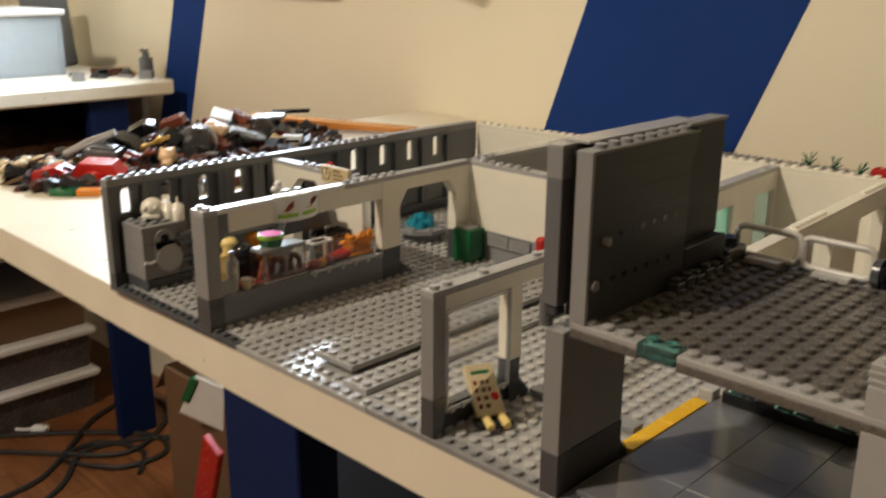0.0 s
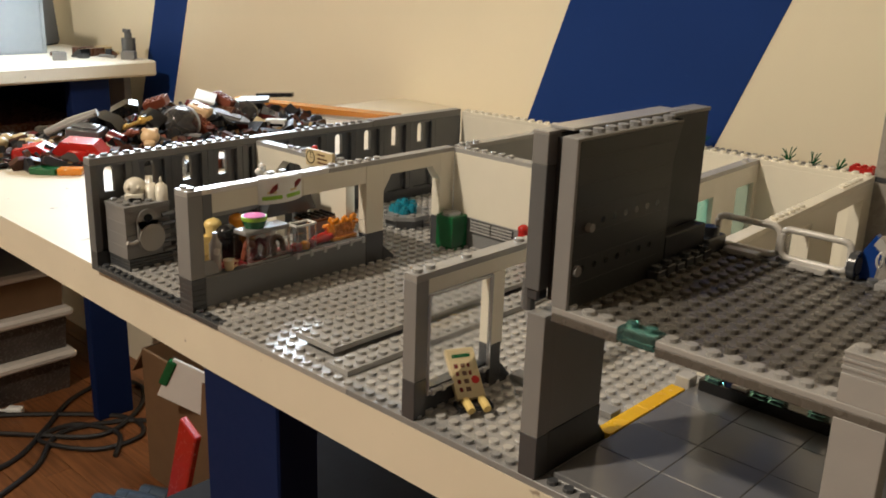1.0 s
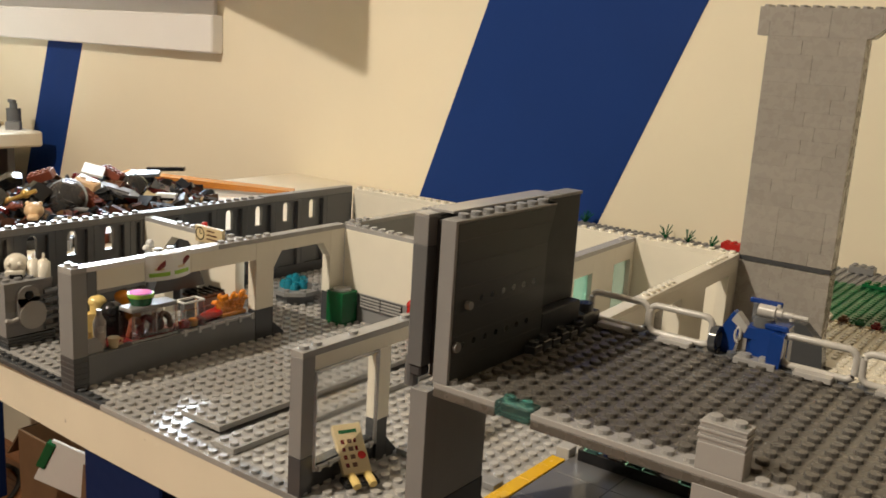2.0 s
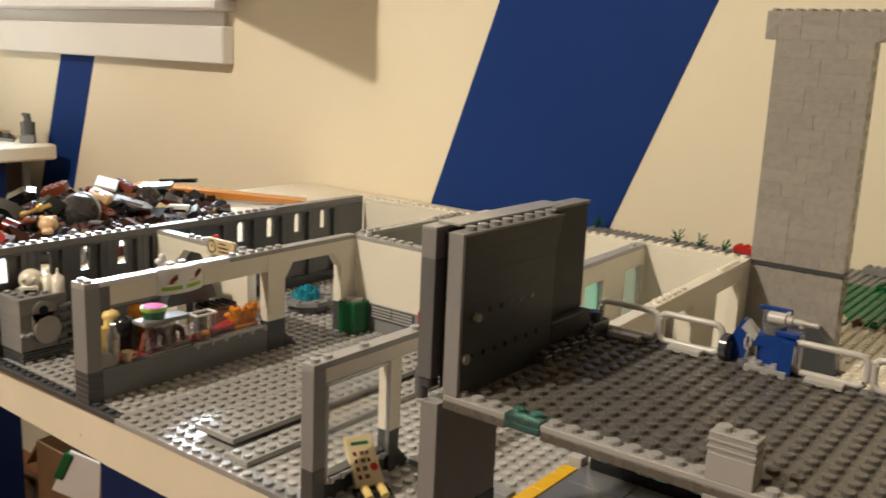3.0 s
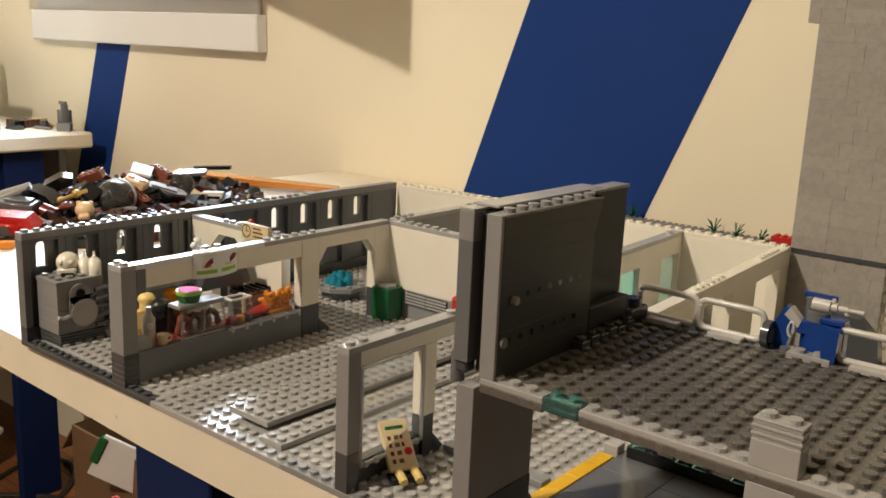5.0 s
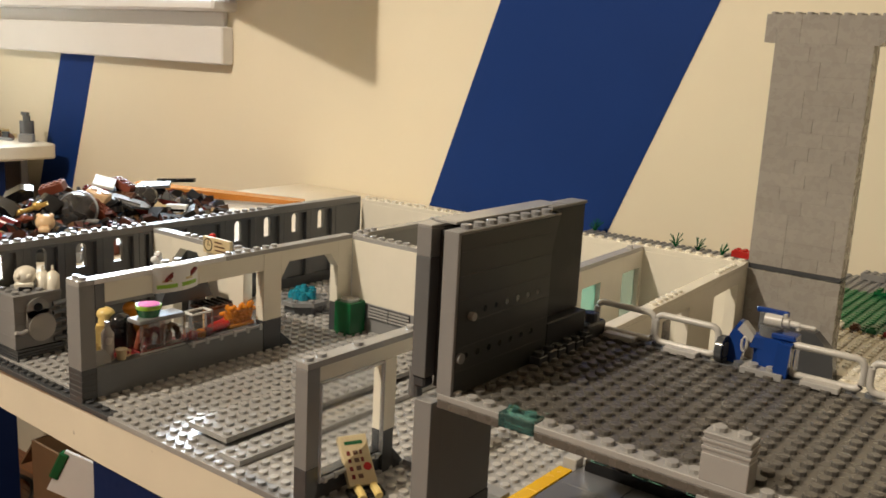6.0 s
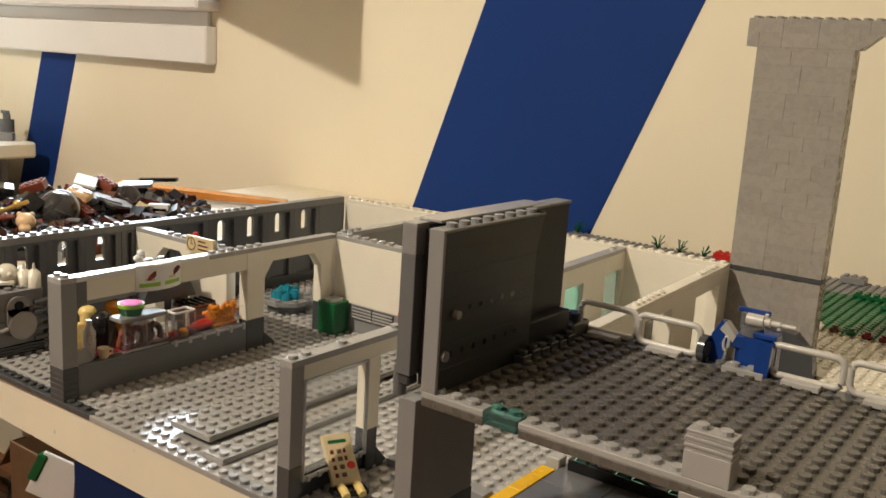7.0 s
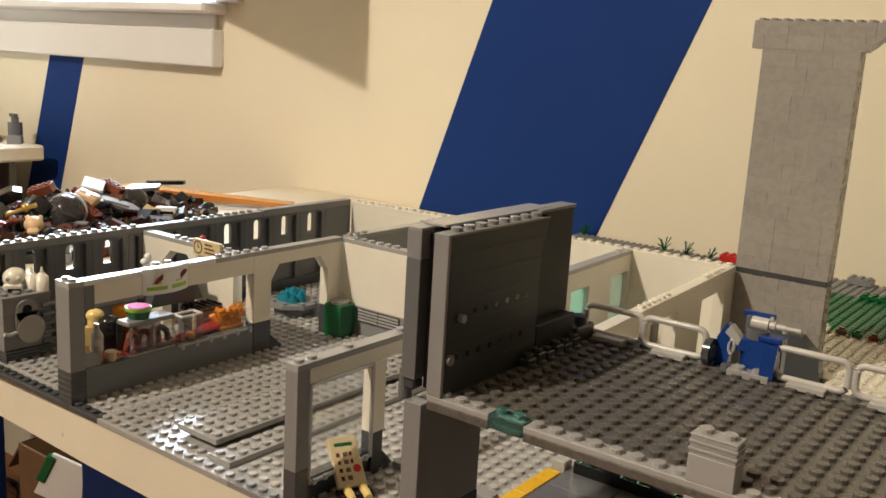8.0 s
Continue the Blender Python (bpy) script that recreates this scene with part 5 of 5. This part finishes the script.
def odd_piece(rng, size=1.0):
    """One loose toy part: brick, plate, slope, tube, wheel or bar."""
    s = Shape()
    k = rng.randrange(6)
    w, d = rng.choice((1, 2, 2, 3)) * size, rng.choice((1, 2, 3, 4)) * size
    if k == 0:
        s.box(-w / 2, w / 2, -d / 2, d / 2, 0, 1.2 * size, 0.04)
        for i in range(int(w)):
            s.stud(-w / 2 + i + 0.5, 0, 1.2 * size)
    elif k == 1:
        s.box(-w / 2, w / 2, -d / 2, d / 2, 0, 0.4 * size, 0.03)
        for i in range(int(w)):
            for j in range(int(d)):
                s.stud(-w / 2 + i + 0.5, -d / 2 + j + 0.5, 0.4 * size)
    elif k == 2:
        s.prism([(-d / 2, 0), (d / 2, 0), (d / 2, 0.4), (-d / 2 + 0.8, 1.3 * size), (-d / 2, 1.3 * size)], 0, -w / 2, w / 2)
    elif k == 3:
        s.tube([(-1.6 * size, 0, 0.3), (0, 0.2, 0.35), (1.6 * size, 0, 0.3)], 0.24 * size, 8)
    elif k == 4:
        s.cyl(0, 0, 0, 0.95 * size, 0.6 * size, seg=16).cyl(0, 0, 0.6 * size, 0.5 * size, 0.1, seg=12)
    else:
        s.prism([(-1.0, 0), (1.0, 0), (1.4, 0.7), (0.5, 1.6), (-0.5, 1.6), (-1.4, 0.7)], 1, -0.3 * size, 0.3 * size)
    return s


heap = Shape()
count = 0
while count < 620:
    x, y = prng.uniform(-106, -66), prng.uniform(10, 64)
    h = heap_height(x, y)
    if h < 0.35 or x < -94.5:
        continue
    lvl = prng.uniform(0, 1)
    sh = turned(odd_piece(prng, prng.uniform(0.55, 1.25)), (x, y, -0.3 + (h - 0.5) * lvl), (prng.uniform(-0.9, 0.9) * min(1, h), prng.uniform(-0.9, 0.9) * min(1, h), prng.uniform(0, 6.28)))
    off = len(heap.v)
    heap.v += sh.v
    heap.f += [tuple(i + off for i in fc) for fc in sh.f]
    count += 1
hm = heap.mesh("parts_heap", heap_mat, True)
ho = new("parts_heap", hm)
tagged(ho, "heap of mixed small dark toy parts on the table", "toy parts", kind="stuff")

colours = [(BROWN, "brown"), (BLACK, "black"), (DARK_RED, "dark red"), (MID_GREY, "grey"), (TAN, "tan"), (RUST, "rust brown"), (DARK_GREY, "dark grey"), (BROWN, "brown"), (BLACK, "black"), (BLACK, "black")]
for i in range(46):
    while True:
        x, y = prng.uniform(-94, -72), prng.uniform(14, 59)
        h = heap_height(x, y)
        if h > 0.8:
            break
    mt, word = colours[prng.randrange(len(colours))]
    solid("loose_part", turned(odd_piece(prng, prng.uniform(0.8, 1.35)), (0, 0, 0), (prng.uniform(-0.8, 0.8), prng.uniform(-0.8, 0.8), 0)), mt, word + " plastic toy part lying in the heap", "toy part", at=(x, y, h - 0.9), turn=prng.uniform(0, 360), group="loose parts", smooth=True)


def loose(name, shape, mat, label, category, at, e=(0, 0, 0)):
    return solid(name, turned(shape, (0, 0, 0), e), mat, label, category, at=at, smooth=True)


def loose_ring(r, t):
    return Shape().tube([(r * math.cos(a), r * math.sin(a), 0) for a in [2 * math.pi * i / 24 for i in range(24)]], t, 6, True)


loose("canopy", Shape().ball(0, 0, 0, 2.6, 1.0, 20, 12, 0.0), SMOKE, "smoky clear dome canopy in the heap", "toy canopy", (-80.2, 34.9, 2.2), (1.0, 0.75, 0.3))
loose("canopy_ring", loose_ring(2.7, 0.22), MID_GREY, "grey ring round a clear dome", "toy ring", (-80.2, 34.9, 2.2), (1.0, 0.75, 0.3))
loose("canopy", Shape().ball(0, 0, 0, 2.4, 1.0, 20, 12, 0.0), SMOKE, "smoky clear dome canopy in the heap", "toy canopy", (-82.5, 47.0, 2.2), (0.35, 0.3, 0))
hull = Shape().prism([(-2.6, 0), (2.6, 0), (3.2, 1.0), (2.0, 1.9), (-2.0, 1.9), (-3.2, 1.0)], 2, 0, 0.9)
hull.box(-1.6, 1.6, 0.4, 1.5, 0.9, 1.15, 0.06)
loose("hull_part", hull, MID_GREY, "grey angular toy hull part", "toy part", (-80.2, 42.6, 1.7), (0.35, 0.3, 0.9))
loose("white_tile", Shape().box(-1.5, 1.5, -1.5, 1.5, 0, 0.4, 0.05), PAPER, "glossy white square tile on the heap", "toy tile", (-84.2, 41.6, 5.0), (0.35, 0.25, 0.9))
tanb = Shape().box(-1.6, 1.6, -1.0, 1.0, 0, 1.3, 0.25).cyl(-0.8, 0, 1.3, 0.5, 0.2, seg=12).cyl(0.8, 0, 1.3, 0.5, 0.2, seg=12)
loose("tan_block", tanb, FLESH, "cream toy block on the heap", "toy block", (-81.2, 38.6, 3.4), (0.2, 0.35, 0.6))
for at, e in (((-84.0, 33.8, 4.4), (0.2, -0.35, 0.7)), ((-84.2, 44.6, 3.9), (-0.1, 0.4, 0.4)), ((-79.4, 37.6, 1.6), (0.3, 0.7, 0.9))):
    db = Shape().box(-1.7, 1.7, -1.0, 1.0, 0, 1.2, 0.06)
    for q in (-1.2, -0.4, 0.4, 1.2):
        db.stud(q, 0.45, 1.2).stud(q, -0.45, 1.2)
    loose("dark_red_brick", db, RUST, "dark rust red toy brick in the heap", "toy brick", at, e)
head = Shape().ball(0, 0, 1.1, 1.25, 0.9).box(-0.3, 2.1, -0.7, 0.7, 0.2, 1.0, 0.25).ball(-0.4, 0.75, 1.9, 0.35).ball(-0.4, -0.75, 1.9, 0.35).tube([(-0.8, 0, 0.4), (-1.8, 0.5, 0.2), (-2.4, 0.2, 0.5)], 0.4, 7)
loose("creature_head", head, FLESH, "cream toy animal head by the wall", "toy head", (-76.0, 27.8, 0.9), (0, 0.1, -0.6))
loose("red_hull", Shape().prism([(-2.6, 0), (2.6, 0), (3.2, 1.5), (2.0, 2.9), (-2.0, 2.9), (-3.2, 1.5)], 1, -1.5, 1.5).box(-1.2, 1.2, -1.8, 1.8, 0.6, 2.0, 0.2), RED, "bright red angular toy part on the table", "toy part", (-76.6, 18.6, -0.35), (0.1, 0.05, 0.75))
loose("red_hull", Shape().prism([(-2.8, 0), (2.8, 0), (3.0, 1.2), (0.8, 2.4), (-2.4, 1.7)], 1, -1.3, 1.3).cyl(0, -1.6, 0.9, 0.7, 3.2, axis=1, seg=14), RED, "red wedge shaped toy part on the table", "toy part", (-80.5, 14.6, -0.35), (0.1, 0.0, 0.7))
loose("dark_red_cylinder", Shape().cyl(0, 0, 0, 1.1, 2.0, axis=0, seg=18).cyl(2.0, 0, 0, 0.6, 0.3, axis=0, seg=14), DARK_RED, "dark red round toy part", "toy part", (-79.0, 23.6, 1.9), (0, 0.3, 0.5))
loose("green_piece", Shape().box(-1.6, 1.6, -0.8, 0.8, 0, 0.8, 0.1), GREEN, "green toy plate on the table", "toy plate", (-73.5, 12.4, -0.4), (0, 0, 0.7))
loose("orange_piece", Shape().box(-1.4, 1.4, -0.8, 0.8, 0, 0.8, 0.1), ORANGE, "orange toy plate on the table", "toy plate", (-71.4, 14.6, -0.4), (0, 0, 0.9))
loose("grey_girder", Shape().tube([(-3.6, 0, 0), (0, 0, 0.3), (3.6, 0, 0)], 0.5, 8).box(-3.2, 3.2, -0.8, 0.8, -0.3, 0.2, 0.1), LIGHT_GREY, "long grey toy girder leaning on the heap", "toy girder", (-83.0, 20.6, 3.6), (0.0, -0.4, 0.9))
loose("dark_bracket", Shape().box(-2.2, 2.2, -1.6, 1.6, 0, 2.4, 0.15).box(-1.6, 1.6, -1.0, 1.0, 2.4, 2.7, 0.1), STONE_GREY, "dark grey boxy toy part in the heap", "toy part", (-80.8, 21.4, 0.9), (0.1, 0.1, 0.7))
for at, e in (((-82.0, 25.0, 2.8), (0.3, 0.4, 0.6)), ((-84.2, 28.8, 3.7), (0.2, -0.4, 1.0)), ((-82.2, 31.9, 2.6), (0.6, 0.2, 0.2))):
    bs = Shape().prism([(-2.0, 0), (2.0, 0), (2.3, 0.9), (1.0, 1.7), (-1.2, 1.5), (-2.3, 0.6)], 1, -1.1, 1.1).cyl(-0.6, -1.3, 0.7, 0.55, 2.6, axis=1, seg=14)
    loose("black_shell", bs, BLACK, "glossy black toy shell part in the heap", "toy part", at, e)
loose("black_bar", Shape().box(-3.0, 3.0, -0.6, 0.6, 0, 0.6, 0.08), BLACK, "flat black toy bar on the heap", "toy bar", (-86.0, 55.6, 3.9), (0.0, -0.06, 0.62))
loose("blue_grey_wing", Shape().prism([(-3, -1.2), (3, -0.8), (2.4, 1.2), (-2.4, 1.4)], 2, 0, 0.5), STONE_GREY, "blue grey toy wing on the heap", "toy wing", (-86.3, 51.6, 3.4), (0.2, -0.1, 0.5))
for at, e, ln in (((-79.5, 26.6, 2.5), (0.1, -0.5, 0.9), 3.6), ((-78.6, 24.6, 1.6), (0.1, -0.35, 0.8), 3.0)):
    loose("brown_staff", Shape().tube([(-ln, 0, 0), (0, 0.2, 0.4), (ln, 0, 0)], 0.3, 8).ball(-ln, 0, 0, 0.6).ball(ln * 0.6, 0.3, 0.2, 0.6).ball(0, 0.2, 0.4, 0.5), GOLD if ln > 3.2 else RUST, "gold and brown toy staff in the heap", "toy staff", at, e)
# odd parts lying between the heap and the castle wall
for at, mt, word in (((-66.5, 21.6, -0.4), BLACK, "black"), ((-65.0, 25.4, -0.4), BLACK, "black"), ((-63.5, 24.4, -0.4), MID_GREY, "grey"), ((-64.0, 29.6, -0.4), RUST, "rust brown"), ((-62.6, 31.4, -0.4), LIGHT_GREY, "light grey"), ((-69.0, 27.0, -0.4), STONE_GREY, "dark grey"), ((-62.0, 37.5, -0.4), TAN, "tan")):
    mix = Shape().box(-1.2, 1.2, -0.8, 0.8, 0, 1.2, 0.06).cyl(0.2, 0, 1.2, 0.75, 1.2, seg=14).ball(0.2, 0, 2.4, 0.75, 0.7, 12, 6)
    loose("stray_part", mix, mt, word + " toy part standing behind the castle wall", "toy part", at, (0, 0, at[0]))
for i in range(9):
    loose("tan_creature", Shape().ball(0, 0, 0.9, 0.9, 0.8).tube([(-1.4, 0, 0.2), (0, 0, 0.8), (1.5, 0.4, 0.3)], 0.35, 6).ball(1.2, 0.2, 1.0, 0.5), TAN, "small tan toy creature on the table", "toy creature", (-89 + prng.uniform(-4, 5), 14.0 + prng.uniform(-3.5, 3.5), -0.4 + prng.uniform(0, 0.9)), (0, 0, prng.uniform(0, 6)))
chip = thing("printed_brick", "white toy brick with unreadable black print", "toy brick", at=(-77.8, 49.6, -0.4), turn=38)
part("block", Shape().box(-1.5, 1.5, -0.6, 0.6, 0, 2.4, 0.04), PAPER, chip)
for k in range(2):
    part("print_bar", Shape().box(-1.2, 1.2, -0.63, -0.6, 0.6 + k * 0.8, 1.0 + k * 0.8, 0), BLACK, chip, "black printed bar")
loose("teal_part", Shape().prism([(-1.5, 0), (1.5, 0), (0.8, 1.6), (-1.0, 1.2)], 1, -0.8, 0.8), DARK_GREY, "dark teal grey toy part behind the wall", "toy part", (-75.6, 52.4, -0.4), (0, 0, 0.5))

tray = thing("amber_strip", "long amber brown plastic strip on white paper", "plastic strip", at=(-85.0, 66.0, -0.42), turn=39)
part("sheet", Shape().box(-17, 12, -3.4, 3.6, 0.01, 0.08, 0), PAPER, tray, "white paper underneath")
strip = Shape()
for i in range(14):
    a, b = -16 + i * 2.0, -14 + i * 2.0
    za, zb = 2.9 - 0.13 * i, 2.9 - 0.13 * (i + 1)
    strip.prism([(a, za), (b, zb), (b, zb - 1.5 + 0.07 * i), (a, za - 1.5 + 0.06 * i)], 1, -1.7, 1.7)
part("strip", strip, AMBER, tray, "glossy amber strip")
part("support", Shape().box(-14, 10, -1.2, 1.2, 0.08, 0.9, 0.2), PAPER, tray)

# ---- clutter on the side table ----
tub = thing("storage_tub", "clear plastic storage tub half full of blue parts", "storage tub", at=(-236, 38, -0.4))
for q in ((0, 30, 0, 1, 0.5, 15), (0, 30, 34, 35, 0.5, 15), (0, 1, 1, 34, 0.5, 15), (29, 30, 1, 34, 0.5, 15)):
    part("side", Shape().box(*q, 0.1), BIN_PLASTIC, tub)
part("bottom", Shape().box(0, 30, 0, 35, 0, 0.5, 0.1), BIN_PLASTIC, tub)
part("lid", Shape().box(-1, 31, -1, 36, 15, 16.6, 0.4), LID_WHITE, tub, "white lid")
fill = Shape()
for i in range(70):
    sh = turned(odd_piece(prng, prng.uniform(1.4, 2.4)), (prng.uniform(3, 27), prng.uniform(3, 32), prng.uniform(0.6, 6)), (prng.uniform(-1, 1), prng.uniform(-1, 1), prng.uniform(0, 6)))
    off = len(fill.v)
    fill.v += sh.v
    fill.f += [tuple(k + off for k in fc) for fc in sh.f]
tf = solid("tub_parts", fill, FOIL, "jumble of blue grey parts inside the tub", "toy parts", at=(-236, 38, -0.4), kind="stuff")
tub2 = thing("storage_tub", "shut grey storage tub beside the clear one", "storage tub", at=(-240, 2, -0.4))
part("body", Shape().box(0, 32, 0, 32, 0, 14, 1.0), LID_WHITE, tub2)
part("lid", Shape().box(-1, 33, -1, 33, 14, 15.6, 0.4), LID_WHITE, tub2)
for i in range(14):
    loose("small_part", odd_piece(prng, 1.6), (BLACK, DARK_GREY, BROWN, TAN, MID_GREY)[prng.randrange(5)], "small dark toy part on the side table", "toy part", (prng.uniform(-203, -183), prng.uniform(68, 87), -0.4), (0, 0, prng.uniform(0, 6)))
solid("dark_case", turned(Shape().box(-7, 7, -3, 3, 0, 20, 0.8).box(-4, 4, -3.4, -3.0, 3, 17, 0.3), (0, 0, 0), (0.1, 0, 0.3)), STONE_GREY, "dark grey upright case behind the storage tub", "case", at=(-233, 82, -0.4))
can = thing("spray_bottle", "small grey bottle with a nozzle on the side table", "bottle", at=(-186, 85.0, -0.4))
part("body", Shape().cyl(0, 0, 0, 1.7, 5.0, seg=16), STONE_GREY, can, smooth=True)
part("nozzle", Shape().cyl(0, 0, 5.0, 0.9, 1.3, seg=12).box(-1.9, 0.6, -0.5, 0.5, 6.3, 7.1, 0.1), STONE_GREY, can)

# ---- under the tables ----
for k, (lab, z0) in enumerate((("dark brown box on a low shelf under the side table", -34.0),)):
    bx = thing("storage_box", lab, "box", at=(-236, 36, z0))
    part("body", Shape().box(0, 40, 0, 40, 0, 18, 0.3), BROWN, bx)
    part("shelf", Shape().box(-18, 48, -90, 44, -2, 0, 0.2), LEG_BLUE, bx)
for k in range(3):
    z0 = FLOOR_Z + k * 12.6
    dr = thing("plastic_drawer", "clear plastic storage box with a pale lid", "storage box", at=(-236, 36, z0), group="stacked storage boxes")
    part("body", Shape().prism([(0.8, 0), (31, 0), (33, 10.6), (-0.5, 10.6)], 1, 0, 34), BOX_GREY if k < 2 else CARD, dr)
    part("lid", Shape().box(-1.8, 34.4, -1.4, 35.8, 10.0, 12.4, 0.9), LID_WHITE, dr, "pale rimmed lid")

carton = thing("cardboard_box", "open brown cardboard box under the table", "box", at=(-147, 62, FLOOR_Z))
for q in ((0, 36, 0, 0.6, 0, 33), (0, 36, 25, 25.6, 0, 33), (0, 0.6, 0.6, 25, 0, 33), (35.4, 36, 0.6, 25, 0, 33), (0.6, 35.4, 0.6, 25, 0, 0.6)):
    part("side", Shape().box(*q, 0.05), CARD, carton)
part("flap", Shape().prism([(0, 33), (0.6, 33), (-6, 25), (-6.6, 25)], 1, 0.6, 25), CARD, carton)
folder = thing("paper_pad", "white paper pad with a green clip in the box", "paper pad", at=(-129, 56.5, -62), turn=42)
part("pad", turned(Shape().box(0, 12, 0, 0.8, -3, 7, 0.1), (0, 0, 0), (0.1, 0.45, 0)), PAPER, folder)
part("clip", turned(Shape().box(-0.8, 1.2, -0.4, 1.2, 0, 6.4, 0.3), (0, 0, 0), (0.1, 0.45, 0)), GREEN, folder, "green clip")
solid("red_bar", turned(Shape().box(-3.0, 3.0, -0.8, 0.8, 0, 34, 0.3), (0, 0, 0), (0.1, 0.46, 0)), RED, "long red plastic bar leaning on the box", "plastic bar", at=(-125, 55.0, FLOOR_Z + 0.8))
for k in range(3):
    tb = Shape().tube([(-10, 0, 0), (-3, 0.3, 0.2), (4, 0, 0), (13, 0.2, 0)], 2.0, 12)
    for q in range(5):
        tb.cyl(-8 + q * 4.4, 0, 0, 2.2, 0.8, axis=0, seg=12)
    solid("foil_tube", tb, FOIL, "ribbed blue grey tube lying on the floor", "tube", at=(-133 + 2 * k, 50 + 4.6 * k, FLOOR_Z + 2.2), turn=24, group="ribbed tubes", smooth=True)
solid("dark_bag", turned(Shape().ball(0, 0, 9, 24, 0.75, 20, 12, -0.5), (0, 0, 0), (0, 0, 0.3)), FABRIC, "dark fabric bag lying under the table", "bag", at=(-62, 50, FLOOR_Z), smooth=True)
gbox = thing("grey_crate", "dark grey crate under the table", "crate", at=(-70, 22, FLOOR_Z))
part("body", Shape().box(0, 60, 0, 30, 0, 44, 0.8), FABRIC, gbox)
part("rim", Shape().box(-0.8, 60.8, -0.8, 30.8, 44, 46, 0.5), FABRIC, gbox)


def cable(pts, mat=RUBBER, r=0.65):
    """A smooth cable on the floor through a few points."""
    p = [Vector((a, b, FLOOR_Z + r)) for a, b in pts]
    out = []
    for i in range(len(p) - 1):
        a, b, c, d = p[max(i - 1, 0)], p[i], p[i + 1], p[min(i + 2, len(p) - 1)]
        for k in range(6):
            t = k / 6
            out.append(0.5 * ((2 * b) + (c - a) * t + (2 * a - 5 * b + 4 * c - d) * t * t + (3 * b - a - 3 * c + d) * t ** 3))
    out.append(p[-1])
    return solid("power_cable", Shape().tube(out, r, 7), mat, "black power cable looped on the wooden floor", "cable", smooth=True, group="cables")


cable([(-205, 42), (-190, 60), (-176, 72), (-165, 70), (-166, 58), (-180, 50), (-182, 60), (-170, 66), (-160, 60)])
cable([(-172, 20), (-174, 40), (-185, 54), (-196, 66), (-200, 80), (-190, 84), (-178, 76), (-172, 62), (-186, 48), (-200, 36)])
cable([(-160, 30), (-168, 44), (-180, 56), (-172, 74), (-158, 76)])
plug = thing("power_plug", "white power plug on the wooden floor", "plug", at=(-199, 52, FLOOR_Z), turn=40)
part("body", Shape().box(-2.2, 2.2, -1.2, 1.2, 0, 2.2, 0.4), PAPER, plug)
part("cord", Shape().tube([(-2.0, 0, 1.0), (-6, 0.5, 0.6), (-14, 3, 0.45)], 0.4, 7), PAPER, plug, smooth=True)

# ---- wooden floor boards ----
floor_ob = setting("floor", Shape().box(-304, 344, -414, WALL_Y + 14, FLOOR_Z - 4, FLOOR_Z - 0.5, 0), WOOD, "warm brown wooden plank floor", "floor")
wrng = random.Random(3)
PLANKS = {}
for j in range(30):
    y0 = -80 + j * 6.2
    x = -303.0
    while x < -40:
        l = wrng.choice((40, 60, 80, 100)) if x < -302 else wrng.choice((60, 80, 100))
        if l not in PLANKS:
            PLANKS[l] = Shape().box(0.06, l - 0.06, 0.06, 6.14, -0.6, 0, 0.08).mesh("plank", WOOD)
        pk = new("plank", PLANKS[l])
        pk.parent = floor_ob
        pk.location = (x * U, y0 * U, FLOOR_Z * U)
        x += l
